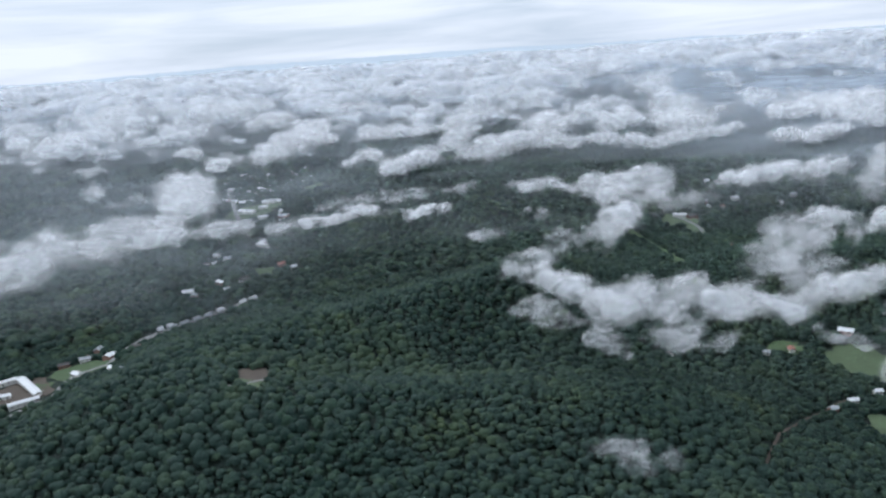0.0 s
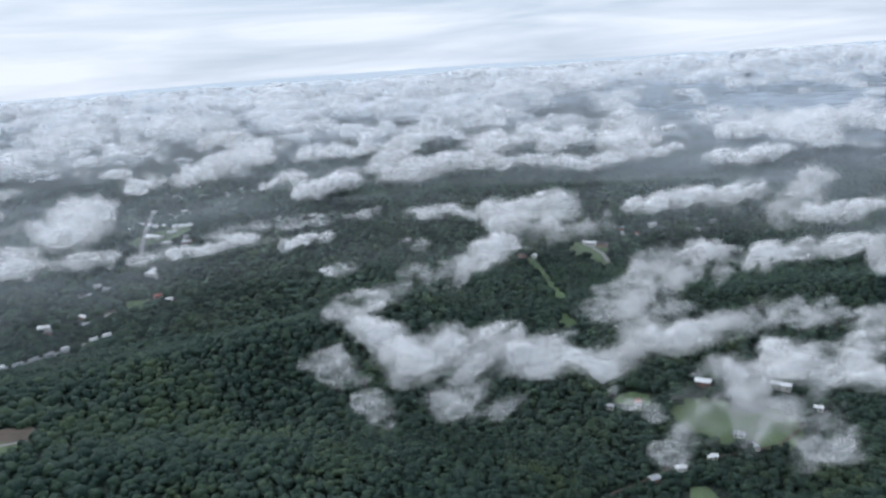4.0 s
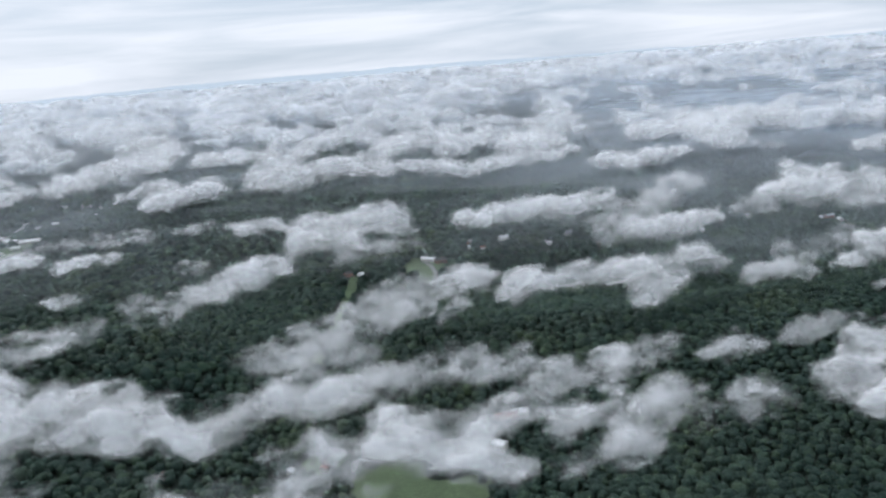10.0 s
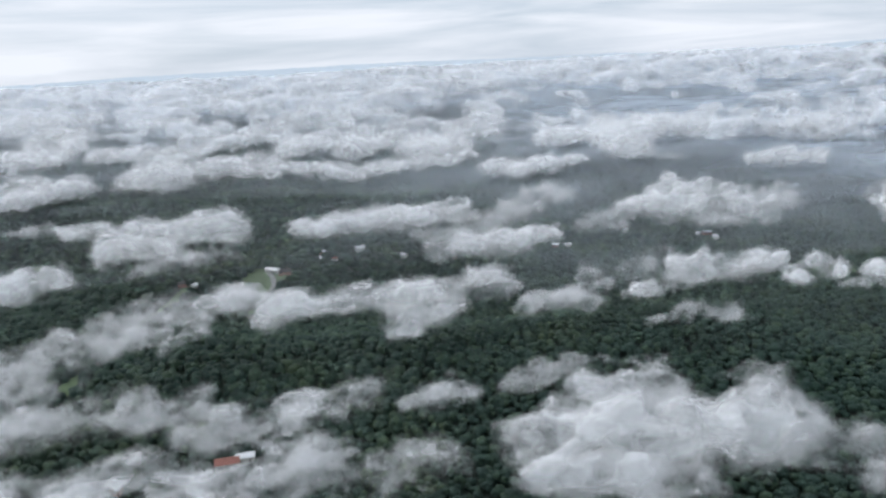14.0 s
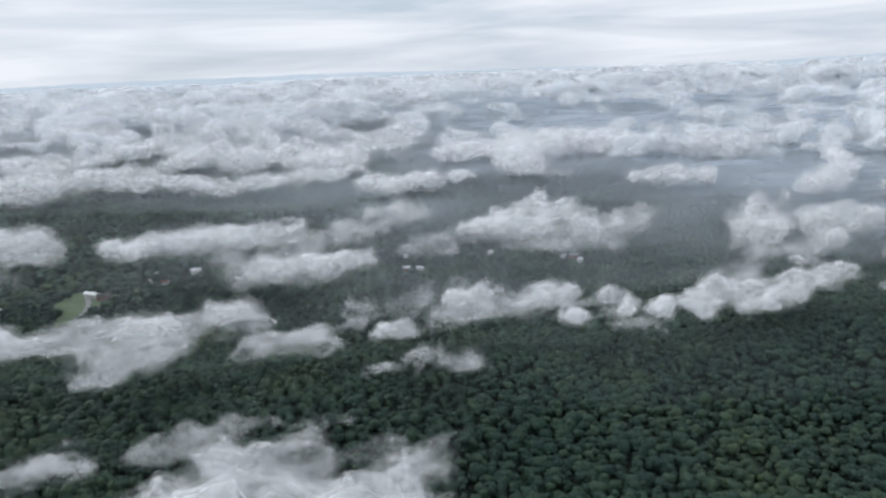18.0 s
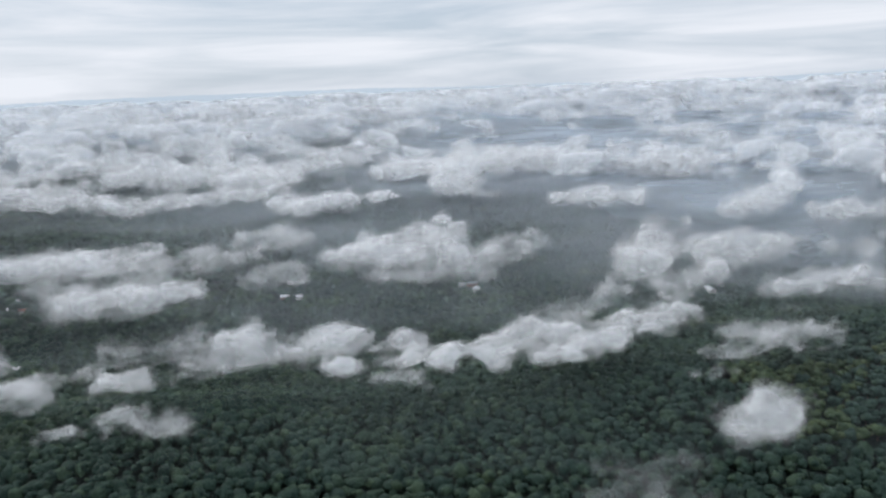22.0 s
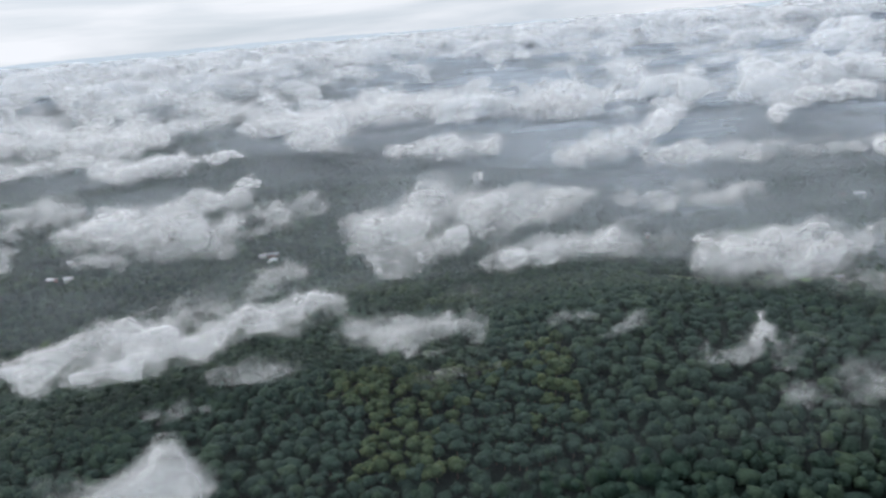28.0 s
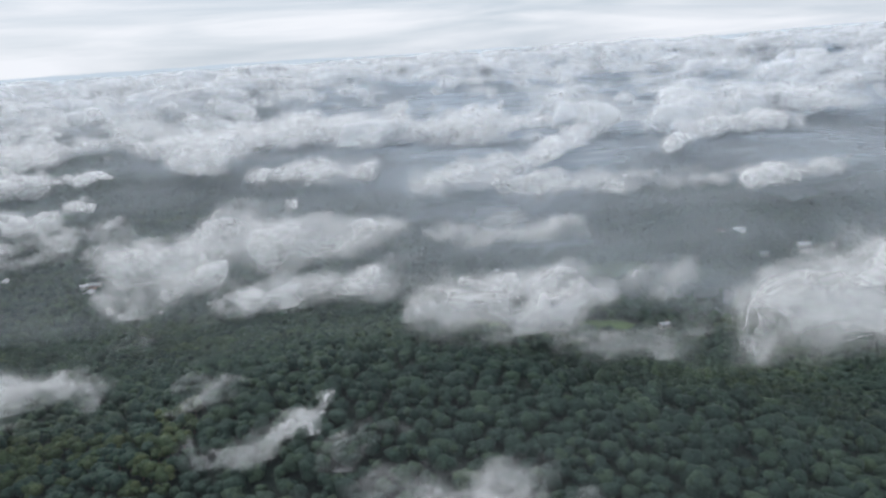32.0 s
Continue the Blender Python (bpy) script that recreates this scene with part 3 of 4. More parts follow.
# ---- the nearest trees, one by one ----
LIGHT_LEAVES = leaf_material("yellow_green_foliage", (0.042, 0.066, 0.038), (0.06, 0.086, 0.044), (0.09, 0.108, 0.05))
BARK = plain("bark", (0.12, 0.095, 0.075), 0.95, 0.25, 1.5)
rng = np.random.default_rng(9)


def tree_kind(mat, label, count):
    kinds = []
    for v, f in crown_shapes(rng, count, 2, 5):
        ob = new("tree")
        bm = bmesh.new()
        bmesh.ops.create_cone(bm, cap_ends=True, segments=7, radius1=0.22, radius2=0.09, depth=3.4, matrix=Matrix.Translation((0, 0, 1.3)))
        for k in range(4):
            a = 1.6 * k + rng.uniform(0, 1)
            bmesh.ops.create_cone(bm, cap_ends=True, segments=5, radius1=0.08, radius2=0.03, depth=1.8,
                                  matrix=Matrix.Translation((0.5 * math.cos(a), 0.5 * math.sin(a), 2.6)) @ Matrix.Rotation(a, 4, "Z") @ Matrix.Rotation(radians(48), 4, "Y"))
        part("trunk", bm, BARK, ob)
        crown = new("crown", fast_mesh("crown", v * (2.3, 2.3, 2.2) + (0, 0, 3.6), f))
        crown.data.materials.append(mat)
        crown.parent = ob
        kinds.append(tagged(ob, label, "tree", "trees on the nearest slope"))
    return kinds


DARK_KINDS = tree_kind(LEAVES, "dark green broadleaf tree in a closed canopy", 5)
LIGHT_KINDS = tree_kind(LIGHT_LEAVES, "yellowish green broadleaf tree on the slope", 5)
used = set()
for px in np.arange(918, 1014, 5.2):
    for py in np.arange(645, 715, 5.2):
        x, y = px + rng.uniform(-2, 2), py + rng.uniform(-2, 2)
        bright = fractal(np.array(x / 26), np.array(y / 26), np.array(0.0), 91, 2) + 0.1 * rng.normal() > 0.5
        kinds = LIGHT_KINDS if bright else DARK_KINDS
        k = int(rng.integers(len(kinds)))
        m = Matrix.Translation((x, y, float(land(x, y)) - 0.2)) @ Matrix.Rotation(rng.uniform(0, 6.28), 4, "Z")
        if (bright, k) in used:
            ob = copy_thing(kinds[k], m)
        else:
            used.add((bright, k))
            ob = kinds[k]
            ob.matrix_basis = m
        ob.scale = (g := rng.uniform(1.0, 1.6), g, g * rng.uniform(0.75, 1.0))


# ---- clouds ----
def skin(F, lo, step):
    """The surface round the cells where F > 0."""
    F = F.copy()
    for a in range(3):
        edge = [slice(None)] * 3
        for e in (0, -1):
            edge[a] = e
            F[tuple(edge)] = -1
    s = F > 0
    n = sum(s[i:s.shape[0] - 1 + i, j:s.shape[1] - 1 + j, k:s.shape[2] - 1 + k].astype(np.int8) for i in (0, 1) for j in (0, 1) for k in (0, 1))
    mixed = (n > 0) & (n < 8)
    cells = np.argwhere(mixed)
    if not len(cells):
        return np.zeros((0, 3)), np.zeros((0, 4), int)
    index = np.full(mixed.shape, -1)
    index[mixed] = np.arange(len(cells))
    total, count = np.zeros((len(cells), 3)), np.zeros((len(cells), 1))
    corners = [np.array((i, j, k)) for i in (0, 1) for j in (0, 1) for k in (0, 1)]
    for a in corners:
        for d in range(3):
            if a[d]:
                continue
            b = a.copy()
            b[d] = 1
            va, vb = F[tuple((cells + a).T)], F[tuple((cells + b).T)]
            cross = ((va > 0) != (vb > 0))[:, None]
            f = (va / np.where(va == vb, 1, va - vb))[:, None]
            total += np.where(cross, a + (b - a) * f, 0)
            count += cross
    verts = np.asarray(lo) + np.asarray(step) * (cells + total / count)
    quads = []
    for d in range(3):
        u, v = (d + 1) % 3, (d + 2) % 3
        first, second = [slice(1, -1)] * 3, [slice(1, -1)] * 3
        first[d], second[d] = slice(0, -1), slice(1, None)
        change = s[tuple(first)] != s[tuple(second)]
        at = np.argwhere(change)
        at[:, u] += 1
        at[:, v] += 1
        eu, ev = np.eye(3, dtype=int)[u], np.eye(3, dtype=int)[v]
        q = np.stack([index[tuple((at - o).T)] for o in (0 * eu, eu, eu + ev, ev)], 1)
        flip = ~s[tuple(at.T)]
        q[flip] = q[flip][:, ::-1]
        quads.append(q)
    return verts, np.concatenate(quads)


SHELLS = ((-0.5, 0.012), (-0.34, 0.02), (-0.18, 0.032), (-0.02, 0.05), (0.14, 0.08), (0.32, 0.13), (0.52, 0.2), (0.74, 0.3))
THIN = tuple((level, 0.36 * alpha) for level, alpha in SHELLS[:7])


def vapour_body(name, field, lo, hi, step, seed, shells, detail, mat):
    axes = [np.arange(a, b + s, s) for a, b, s in zip(lo, hi, step)]
    x, y, z = np.meshgrid(*axes, indexing="ij")
    base = field(x, y, z)
    vs, fs, film, n = [], [], [], 0
    for k, (level, alpha) in enumerate(shells):
        rough = 0.2 * (fractal(x / detail, y / detail, z / detail, seed + 40 + 7 * k, 2) - 0.5)
        v, f = skin(base + rough - level, lo, step)
        if len(f):
            vs.append(v)
            fs.append(f + n)
            film.append(np.full(len(v), alpha))
            n += len(v)
    if not vs:
        return None
    me = fast_mesh(name, np.concatenate(vs), np.concatenate(fs))
    a = me.attributes.new("film", "FLOAT", "POINT")
    a.data.foreach_set("value", np.concatenate(film).astype(np.float32))
    me.materials.append(mat)
    return new(name, me)


clouds = []


def cloud(strokes, thin):
    """One cloud along level strokes: both ends on the plan, their height and the radius."""
    seed = 100 + 13 * len(clouds)
    ends = np.array([(s[k], s[k + 1]) for s in strokes for k in (0, 2)], float)
    x, y = ends.mean(0)
    wide = max(s[5] for s in strokes)
    mean = sum(s[5] for s in strokes) / len(strokes)
    vox = max(2.0, 0.54 * mean)
    size = 0.95 * mean + 2.0
    lo = np.array((*(ends.min(0) - 2.8 * wide), min(s[4] - 2.0 * s[5] for s in strokes)))
    hi = np.array((*(ends.max(0) + 2.8 * wide), max(s[4] + 2.3 * s[5] for s in strokes)))

    def field(px, py, pz):
        bend = 2.2 * size
        px, py, pz = (q + k * size * (value_noise(px / bend, py / bend, pz / bend, seed + 60 + n) - 0.5) for n, (q, k) in enumerate(((px, 1.5), (py, 1.5), (pz, 0.9))))
        best = np.full(px.shape, -3.0)
        for x0, y0, x1, y1, z, r in strokes:
            up = (pz - z) / (0.86 * r)
            best = np.maximum(best, 1 - np.sqrt((from_line(px, py, x0, y0, x1, y1) / (1.3 * r)) ** 2 + np.where(up < 0, 1.25, 0.85) * up**2))
        best = np.where(best < -0.5, 2.5 * best + 0.75, best)
        along, across = (0.86 * px + 0.5 * py) / 1.7, 0.86 * py - 0.5 * px
        f = fractal(along / size, across / size, pz / size, seed, 3, 0.6)
        billow = 1 - (2 * value_noise(px / size * 1.5, py / size * 1.5, pz / size * 1.7, seed + 77) - 1) ** 2
        if thin:
            return best * 0.85 + 5.8 * (f - 0.5) - 0.2
        return best * 1.2 + 4.8 * (f - 0.5) + 0.5 * (billow - 0.66) - 0.05

    step = (vox, vox, vox * 0.8)
    shells = THIN if thin else SHELLS
    veil = vapour_body("veil", field, lo, hi, step, seed, shells[:5], size * 0.6, SHREDS)
    if veil:
        ob = new("cloud")
        ob.location = (x, y, float(land(x, y)))
        core = vapour_body("core", field, lo, hi, step, seed, shells[5:], size * 0.6, SHREDS if thin else FOG)
        for piece in (veil, core):
            if piece:
                piece.parent, piece.matrix_parent_inverse = ob, Matrix.Translation(ob.location).inverted()
        tagged(veil, "thin torn edge of the cloud")
        if thin:
            tagged(ob, "thin torn grey wisp of mist over the trees", "cloud", "low cloud wisps")
        elif y > 1250:
            tagged(ob, "small white cloud puff over the far valley", "cloud", "far cloud puffs")
        else:
            tagged(ob, "low white cloud bank drifting above the forest", "cloud", "low cloud banks")
        clouds.append(ob)


def bank(*strokes):
    cloud(strokes, False)


def wisp(*strokes):
    cloud(strokes, True)


wisp((63, 311, 69, 306, 72, 5.5), (71, 297, 86, 300, 72, 3.9))
wisp((280, 366, 306, 386, 72, 6.2))
wisp((227, 374, 242, 391, 72, 6.6))
wisp((264, 389, 299, 400, 72, 8.0))
wisp((244, 413, 274, 429, 72, 8.9))
wisp((136, 418, 162, 434, 72, 3.4))
wisp((382, 421, 407, 446, 72, 5.9))
wisp((272, 427, 277, 444, 72, 3.9))
wisp((216, 434, 227, 412, 72, 3.9))
bank((288, 456, 306, 462, 72, 11.1), (301, 448, 341, 463, 72, 11.2), (343, 467, 383, 470, 72, 8.6), (339, 436, 361, 437, 72, 6.8))
wisp((414, 444, 435, 475, 72, 7.9))
wisp((126, 445, 137, 448, 72, 7.5))
wisp((117, 448, 131, 414, 72, 5.1))
wisp((83, 450, 92, 424, 72, 4.1))
wisp((413, 450, 428, 477, 72, 6.5))
wisp((380, 453, 403, 461, 72, 6.0))
wisp((645, 457, 654, 458, 72, 8.8))
bank((456, 471, 483, 484, 72, 8.0), (515, 490, 549, 513, 72, 8.5), (552, 537, 578, 534, 72, 7.6), (552, 482, 611, 495, 72, 13.5), (611, 510, 635, 524, 72, 7.0), (522, 460, 571, 451, 72, 7.5))
wisp((424, 471, 443, 481, 72, 6.3))
wisp((623, 474, 647, 475, 72, 8.1))
bank((68, 565, 98, 520, 72, 8.0), (101, 501, 153, 509, 72, 12.0), (153, 498, 210, 485, 72, 10.6), (211, 489, 245, 506, 72, 9.1), (245, 506, 299, 527, 72, 7.5))
wisp((414, 502, 426, 537, 72, 5.1))
wisp((398, 508, 422, 537, 72, 4.9))
wisp((377, 512, 451, 550, 72, 6.9))
wisp((286, 514, 363, 530, 72, 5.4))
wisp((50, 515, 67, 480, 72, 7.4))
wisp((299, 530, 366, 534, 72, 7.3))
wisp((820, 532, 839, 525, 86, 8.3))
wisp((473, 533, 496, 542, 72, 4.9))
wisp((469, 534, 489, 544, 72, 4.2))
wisp((481, 536, 492, 536, 72, 4.0))
wisp((253, 542, 265, 604, 72, 8.1), (286, 622, 311, 693, 72, 7.8))
wisp((518, 549, 551, 561, 72, 4.3))
wisp((517, 549, 546, 566, 72, 4.4))
wisp((223, 557, 253, 601, 72, 9.5))
wisp((554, 569, 601, 568, 72, 2.7))
wisp((273, 570, 283, 610, 72, 10.0))
bank((874, 572, 890, 582, 86, 7.4))
wisp((57, 584, 83, 639, 72, 6.2))
wisp((1103, 588, 1120, 588, 86, 4.7))
wisp((1065, 593, 1078, 599, 86, 4.3), (1085, 600, 1112, 608, 86, 5.8))
wisp((44, 596, 80, 647, 72, 7.6))
bank((1044, 617, 1059, 618, 93, 3.5), (1059, 620, 1066, 633, 93, 3.0), (1066, 633, 1069, 643, 93, 2.0))
wisp((609, 619, 616, 621, 72, 2.6))
wisp((872, 621, 886, 626, 86, 2.7))
wisp((290, 621, 300, 628, 72, 4.6))
wisp((601, 622, 609, 626, 72, 2.5))
wisp((328, 626, 344, 654, 72, 4.3))
wisp((1071, 628, 1084, 633, 86, 3.6))
wisp((958, 629, 966, 632, 86, 2.3))
wisp((642, 629, 654, 631, 72, 5.2))
wisp((624, 630, 643, 635, 72, 4.3))
wisp((292, 630, 316, 647, 72, 4.3))
wisp((968, 634, 976, 634, 86, 2.7))
wisp((263, 634, 302, 707, 72, 7.6))
wisp((629, 636, 648, 630, 72, 4.6))
bank((379, 674, 437, 700, 72, 8.5), (449, 700, 523, 715, 72, 9.7), (463, 645, 482, 671, 72, 10.3))
wisp((891, 648, 907, 650, 86, 3.7))
wisp((537, 658, 571, 686, 72, 5.1))
wisp((299, 658, 317, 708, 72, 6.3))
wisp((1025, 661, 1034, 663, 86, 2.7))
wisp((548, 664, 583, 666, 72, 4.3))
wisp((541, 664, 560, 672, 72, 4.2))
wisp((110, 665, 128, 719, 72, 5.1))
wisp((612, 666, 623, 686, 72, 6.0))
wisp((543, 667, 558, 671, 72, 3.8))
wisp((734, 668, 760, 668, 72, 3.7))
wisp((131, 671, 143, 702, 72, 6.5))
wisp((313, 672, 349, 727, 72, 6.7))
wisp((570, 674, 594, 692, 72, 3.6))
bank((608, 678, 624, 682, 72, 5.2))
wisp((337, 679, 375, 687, 72, 5.6))
bank((731, 726, 761, 730, 72, 4.3), (764, 688, 797, 706, 72, 5.3), (796, 698, 821, 736, 72, 7.1), (819, 695, 862, 722, 72, 6.4), (833, 727, 909, 744, 72, 6.9))
bank((640, 700, 657, 744, 72, 6.4), (668, 718, 713, 724, 72, 8.3), (720, 688, 757, 706, 72, 5.7))
bank((328, 697, 354, 710, 72, 6.4))
wisp((954, 697, 963, 708, 72, 4.8))
wisp((1012, 705, 1025, 708, 72, 3.0))
wisp((932, 708, 970, 712, 72, 5.0))
bank((345, 708, 362, 707, 72, 7.7))
bank((-439, 710, -330, 835, 72, 19.3), (-348, 872, -239, 868, 64, 8.8), (-347, 988, -414, 1211, 64, 21.3))
wisp((91, 710, 109, 714, 72, 5.2))
wisp((932, 710, 974, 709, 72, 5.0))
wisp((947, 717, 964, 722, 72, 3.2))
wisp((925, 718, 942, 721, 72, 4.2))
wisp((853, 720, 905, 761, 72, 5.5))
wisp((629, 723, 654, 758, 72, 6.8))
bank((145, 724, 176, 793, 72, 9.6))
bank((1231, 728, 1278, 744, 72, 16.0))
wisp((17, 728, 45, 727, 72, 4.0))
wisp((1144, 730, 1192, 720, 72, 8.1))
wisp((591, 732, 617, 733, 72, 7.0))
wisp((20, 732, 36, 732, 72, 4.7))
wisp((168, 747, 190, 789, 72, 10.0))
wisp((836, 757, 883, 809, 72, 6.9))
wisp((967, 759, 979, 760, 72, 3.1))
bank((1102, 759, 1150, 763, 72, 11.6), (1122, 827, 1159, 815, 64, 6.9))
wisp((1188, 775, 1207, 793, 72, 5.6))
wisp((1295, 825, 1323, 836, 64, 10.9))
bank((996, 830, 1064, 838, 64, 8.6))
wisp((96, 841, 99, 846, 64, 6.1))
wisp((243, 843, 292, 888, 64, 9.4))
wisp((1072, 844, 1106, 853, 64, 8.0))
bank((920, 900, 966, 1001, 64, 13.4), (965, 986, 994, 1011, 64, 11.3), (986, 938, 1049, 964, 64, 13.5), (928, 853, 972, 878, 64, 7.9))
wisp((83, 853, 97, 854, 64, 4.6))
bank((-199, 859, -107, 921, 64, 7.8))
bank((497, 859, 584, 886, 64, 7.7))
bank((510, 864, 554, 867, 64, 11.4))
wisp((488, 881, 619, 1095, 64, 13.0))
bank((-46, 883, -10, 909, 64, 6.2))
wisp((-86, 894, -66, 909, 64, 5.1))
bank((674, 992, 709, 1011, 64, 9.9), (706, 989, 794, 950, 64, 15.4), (741, 1083, 785, 1088, 64, 9.8), (725, 900, 752, 894, 64, 7.7))
bank((113, 1013, 182, 1017, 64, 8.3), (182, 988, 264, 1013, 64, 14.9), (194, 905, 242, 898, 64, 15.2))
wisp((1117, 935, 1140, 961, 64, 6.5), (1142, 912, 1184, 937, 64, 6.3))
wisp((622, 914, 652, 931, 64, 7.5))
wisp((637, 919, 639, 928, 64, 8.4))
wisp((1054, 947, 1075, 958, 64, 6.5))
wisp((819, 954, 845, 980, 64, 6.1))
wisp((1110, 963, 1179, 939, 64, 8.5))
bank((364, 978, 443, 1012, 64, 9.1), (447, 970, 499, 1021, 64, 10.3))
wisp((443, 971, 507, 1015, 64, 11.3))
bank((356, 975, 443, 1017, 64, 10.4))
wisp((823, 997, 859, 1024, 64, 8.0))
wisp((833, 1005, 862, 1036, 64, 7.6))
bank((94, 1012, 106, 1015, 64, 6.2))
wisp((73, 1015, 119, 1014, 64, 5.3))
wisp((561, 1017, 622, 1096, 64, 11.2))
wisp((-179, 1030, -82, 1067, 52, 7.5), (-84, 1075, 31, 1103, 52, 6.8))
wisp((1284, 1061, 1319, 1060, 64, 6.1))
bank((1351, 1074, 1444, 1111, 64, 8.7))
wisp((1286, 1090, 1326, 1085, 64, 7.6))
wisp((-481, 1103, -459, 1116, 64, 8.8))
bank((1160, 1106, 1273, 1117, 64, 9.1))
bank((1103, 1158, 1182, 1247, 64, 11.1))
bank((774, 1166, 779, 1177, 64, 5.4))
wisp((-554, 1190, -578, 1246, 64, 8.9))
bank((-88, 1249, -44, 1356, 64, 11.7))
bank((-100, 1254, -34, 1357, 64, 11.7))
bank((912, 1268, 965, 1302, 64, 7.2))
bank((977, 1271, 1030, 1287, 64, 8.5))
bank((-98, 1273, -39, 1340, 64, 15.1))
bank((599, 1284, 646, 1349, 64, 11.0))
bank((1213, 1286, 1300, 1487, 64, 10.0))
bank((959, 1291, 1032, 1304, 64, 11.1))
bank((1357, 1299, 1409, 1390, 64, 6.1))
bank((611, 1299, 652, 1345, 64, 10.8))
bank((563, 1335, 603, 1346, 64, 12.0))
bank((622, 1336, 645, 1343, 64, 12.1))
bank((-178, 1338, -138, 1435, 64, 11.1))
bank((683, 1362, 713, 1391, 64, 5.9))
bank((659, 1365, 693, 1407, 64, 5.4))
bank((40, 1368, 145, 1507, 64, 18.1), (149, 1484, 380, 1348, 64, 11.9))
bank((380, 1386, 548, 1473, 64, 10.1))
bank((143, 1493, 212, 1527, 64, 19.4), (260, 1425, 396, 1403, 64, 10.4))
bank((1422, 1427, 1564, 1508, 64, 11.5))
bank((403, 1427, 436, 1448, 64, 9.4))
wisp((-693, 1446, -669, 1481, 64, 10.6))
bank((-444, 1454, -422, 1515, 64, 12.4))
bank((802, 1460, 842, 1861, 68, 18.6), (857, 1771, 1184, 1536, 68, 21.3))
wisp((763, 1465, 844, 1379, 64, 8.6))
wisp((-471, 1500, -411, 1502, 64, 11.4), (-358, 1477, -327, 1593, 64, 12.4))
bank((-6, 1480, 34, 1643, 68, 14.6))
bank((1476, 1480, 1574, 1459, 64, 10.4))
bank((-374, 1503, -347, 1613, 68, 15.1))
bank((449, 1539, 518, 1669, 68, 16.1))
bank((437, 1548, 543, 1620, 68, 15.4))
bank((1286, 1548, 1326, 1554, 64, 7.1))
bank((441, 1549, 469, 1737, 68, 16.8))
bank((790, 1603, 1029, 1800, 68, 25.7), (987, 1689, 1173, 1549, 68, 20.8))
bank((693, 1611, 786, 1671, 68, 14.3))
bank((323, 1617, 396, 1741, 68, 17.5))
bank((1221, 1624, 1299, 1681, 68, 10.5))
bank((-562, 1633, -547, 1652, 68, 11.3))
bank((689, 1653, 758, 1765, 68, 11.7))
bank((699, 1671, 836, 1780, 68, 18.5))
bank((198, 1694, 245, 1906, 68, 16.7))
bank((-331, 1698, -324, 1981, 68, 23.0))
bank((-179, 1728, -118, 1786, 68, 13.4))
bank((-366, 1741, -354, 1842, 68, 18.3))
bank((-376, 1749, -276, 1752, 68, 15.2))
bank((200, 1773, 306, 1867, 68, 16.2))
bank((-196, 1780, -58, 1812, 68, 14.3))
bank((-3, 1893, 78, 1998, 68, 15.8))
bank((524, 1970, 640, 2068, 68, 16.2))
bank((-1071, 2038, -970, 2104, 68, 21.9))
bank((-813, 2648, -658, 2869, 68, 35.2), (-556, 2202, -493, 2413, 68, 22.3))
bank((207, 2326, 356, 2633, 68, 20.1))
bank((65, 2449, 148, 2591, 68, 20.6))
bank((-321, 2476, -252, 2657, 68, 19.9))
bank((-1118, 2483, -1223, 3198, 68, 35.7))


# ---- the far sea of cloud ----
def far_field(px, py, pz):
    near = py.max() < 3000
    deck = 70 + 72 * ease((py - 2500) / 2000)
    cover = fractal(px / 420, py / 300, 0 * px, 301, 3, 0.55)
    along, across = (0.9 * px + 0.43 * py) / 1.7, 0.9 * py - 0.43 * px
    puff = fractal(along / 46, across / 46, pz / 40, 305, 3, 0.55) if near else fractal(px / 95, py / 105, pz / 52, 305, 2, 0.6)
    left = ease(-(px - 100) / 500)
    more = -0.53 + 0.07 * ease((py - 1600 - 250 * left) / 500) + 0.11 * ease((py - 2300) / 600) + 0.47 * ease((py - 2850) / 500)
    more = more - 0.5 * np.exp(-(((px + 370) / 180) ** 2) - ((py - 1500) / 330) ** 2)
    up = (pz - deck) / np.where(py > 2700, 44, 36)
    return 2.6 * (cover - 0.5) + 8.2 * (puff - 0.5) + 3.0 * more + 0.12 - np.where(up < 0, 1.3, 0.8) * up**2


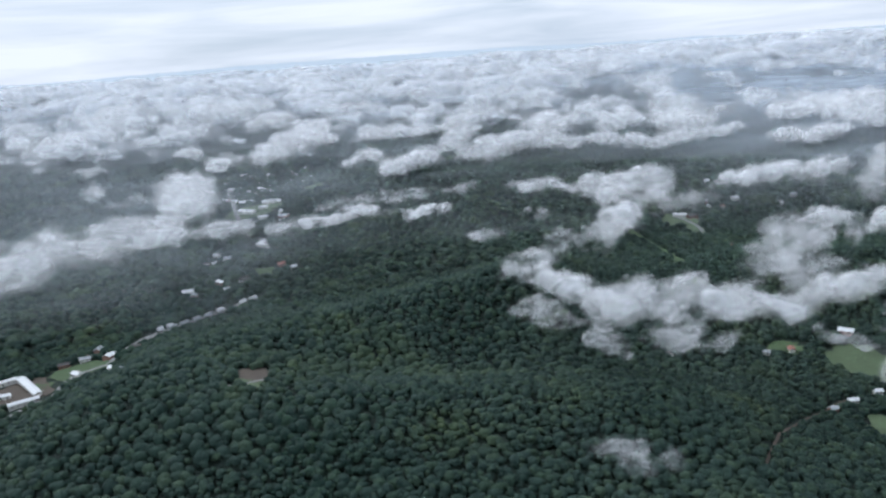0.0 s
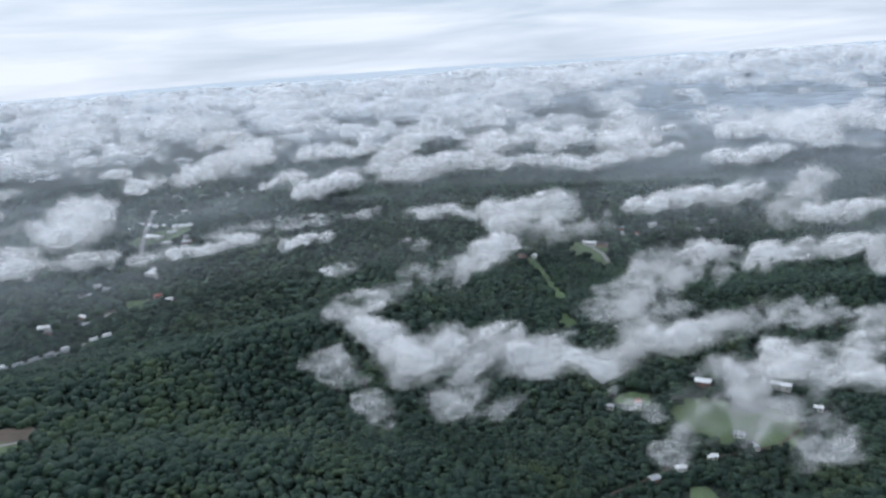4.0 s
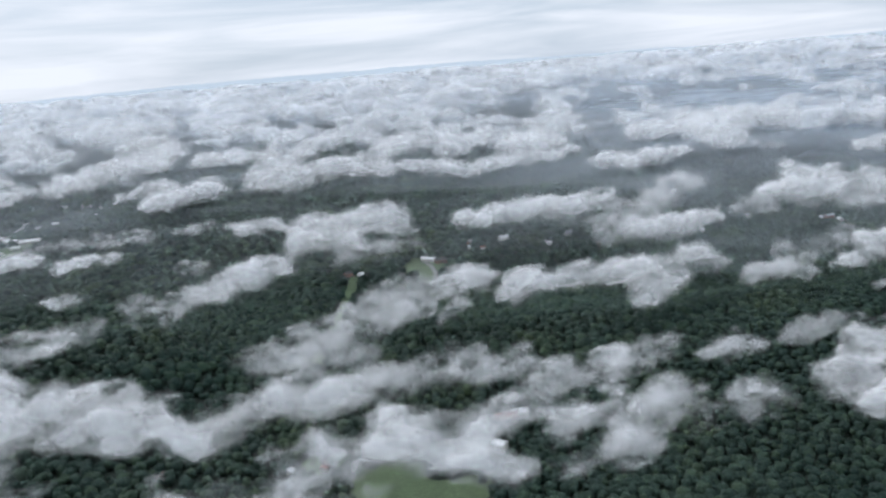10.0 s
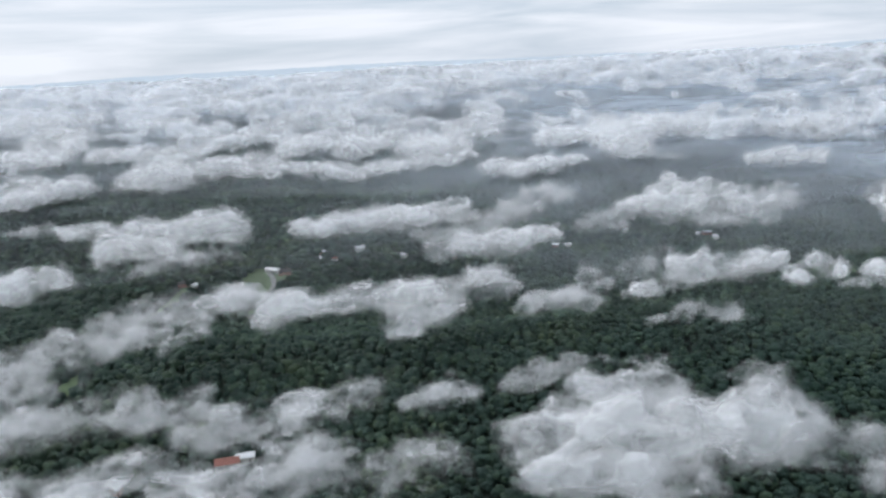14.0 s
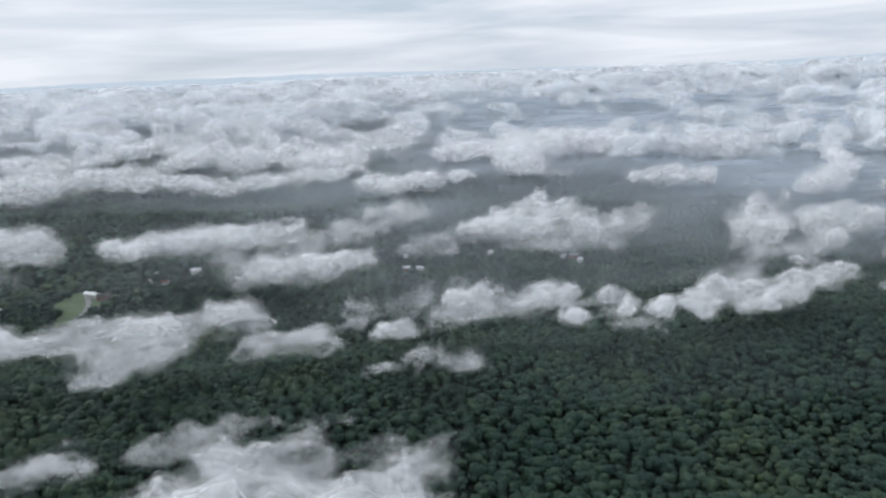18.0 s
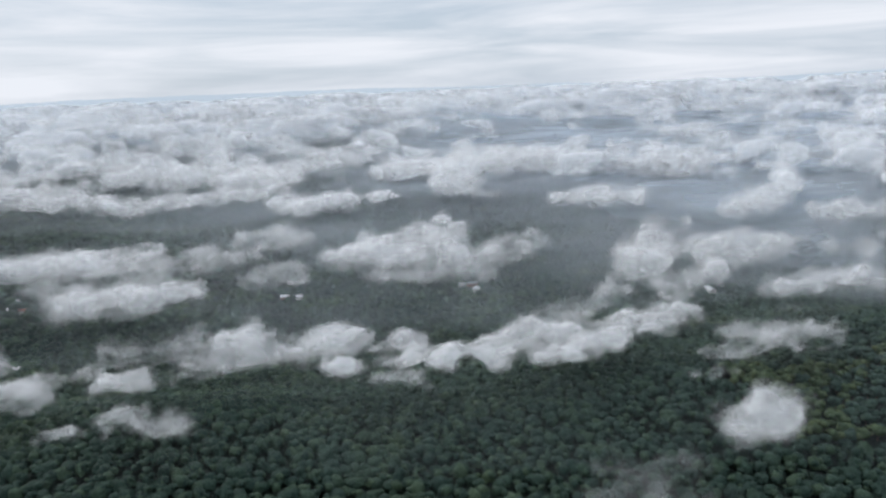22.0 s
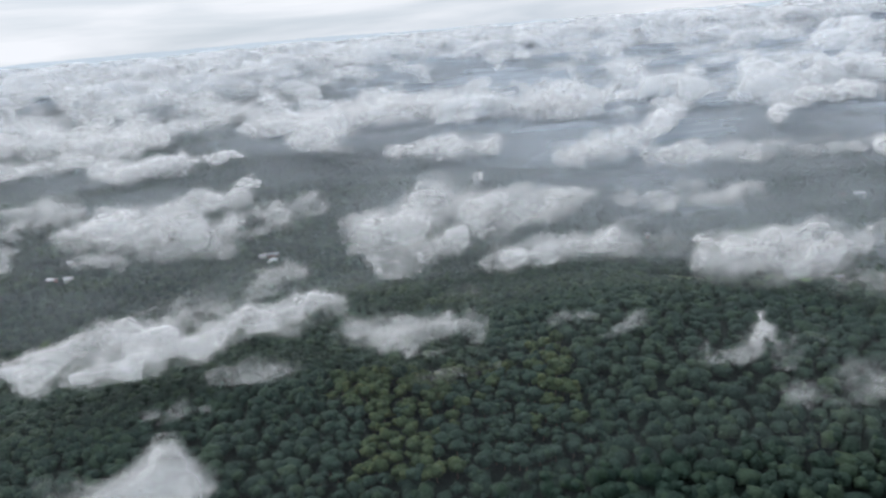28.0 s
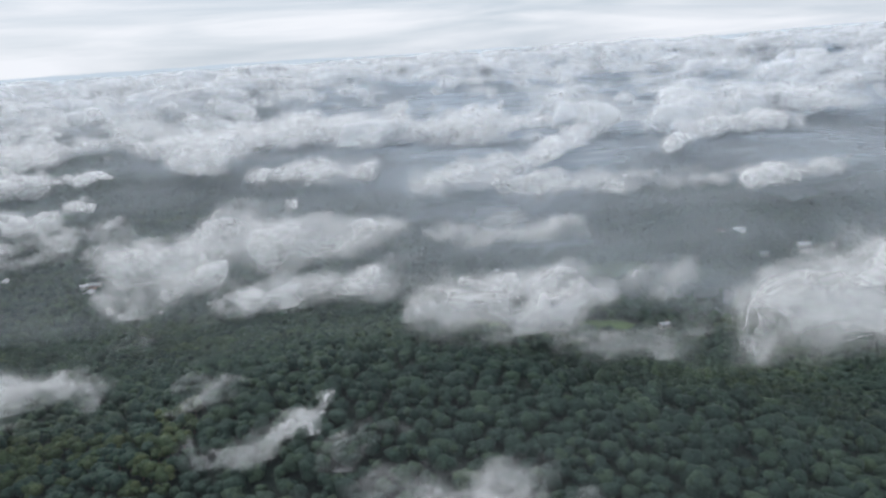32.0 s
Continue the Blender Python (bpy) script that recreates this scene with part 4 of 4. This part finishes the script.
FAR_SHELLS = ((-0.15, 0.04), (-0.02, 0.07), (0.12, 0.11), (0.28, 0.18), (0.46, 0.3), (0.68, 0.5))
for name, y0, y1, v in (("cloud_field", 1500, 2200, 12), ("distant_cloud_field", 2180, 3100, 23), ("cloud_sea", 3080, 4600, 42)):
    ob = vapour_body(name, far_field, (-0.66 * y1 - 100, y0, 10), (1200 + 0.62 * y1, y1, 200), (v, v, v * 0.6), 400 + y0, FAR_SHELLS, v * 3.0, FAR_FOG)
    tagged(ob, "broken sheets of white low cloud reaching towards the horizon", "clouds", kind="stuff")

# ---- stacked sheets added to imitate haze that thickens with distance ----
for k, (start, alpha) in enumerate(((540, 0.032), (620, 0.045), (690, 0.045), (800, 0.06), (860, 0.06), (930, 0.06), (1020, 0.07), (1130, 0.07), (1280, 0.08), (1480, 0.09), (1750, 0.1), (2150, 0.11), (2700, 0.12), (3400, 0.14))):
    mx = np.linspace(-3600, 4900, 110)
    my = np.concatenate([np.linspace(start - 250, start + 500, 20), np.linspace(start + 560, 4640, 26)])
    X, Y = np.meshgrid(mx, my, indexing="ij")
    slope = Y + 160 * fractal(X / 500, Y / 500, 0 * X, 500 + k, 3) - 80
    Z = (valley(X, Y) if start > 700 else land(X, Y) - 22) - 16 + ease((slope - start) / (350 if start > 700 else 160)) * (52 + 2.0 * k + 9 * fractal(X / 220, Y / 220, 0 * X, 520 + k, 3))
    ob = new("haze_sheet", fast_mesh("haze_sheet", np.stack([X.ravel(), Y.ravel(), Z.ravel()], 1), lattice_faces(*X.shape)))
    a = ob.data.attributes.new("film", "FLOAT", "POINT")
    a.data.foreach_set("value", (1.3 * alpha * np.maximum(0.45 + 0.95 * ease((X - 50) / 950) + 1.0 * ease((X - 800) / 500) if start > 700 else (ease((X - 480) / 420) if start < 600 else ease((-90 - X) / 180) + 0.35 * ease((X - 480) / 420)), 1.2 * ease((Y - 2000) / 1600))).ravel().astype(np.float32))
    ob.data.materials.append(HAZE_FILM)
    tagged(ob, "thin bluish sheet standing in for distance haze over the valleys", "mist", kind="stuff")
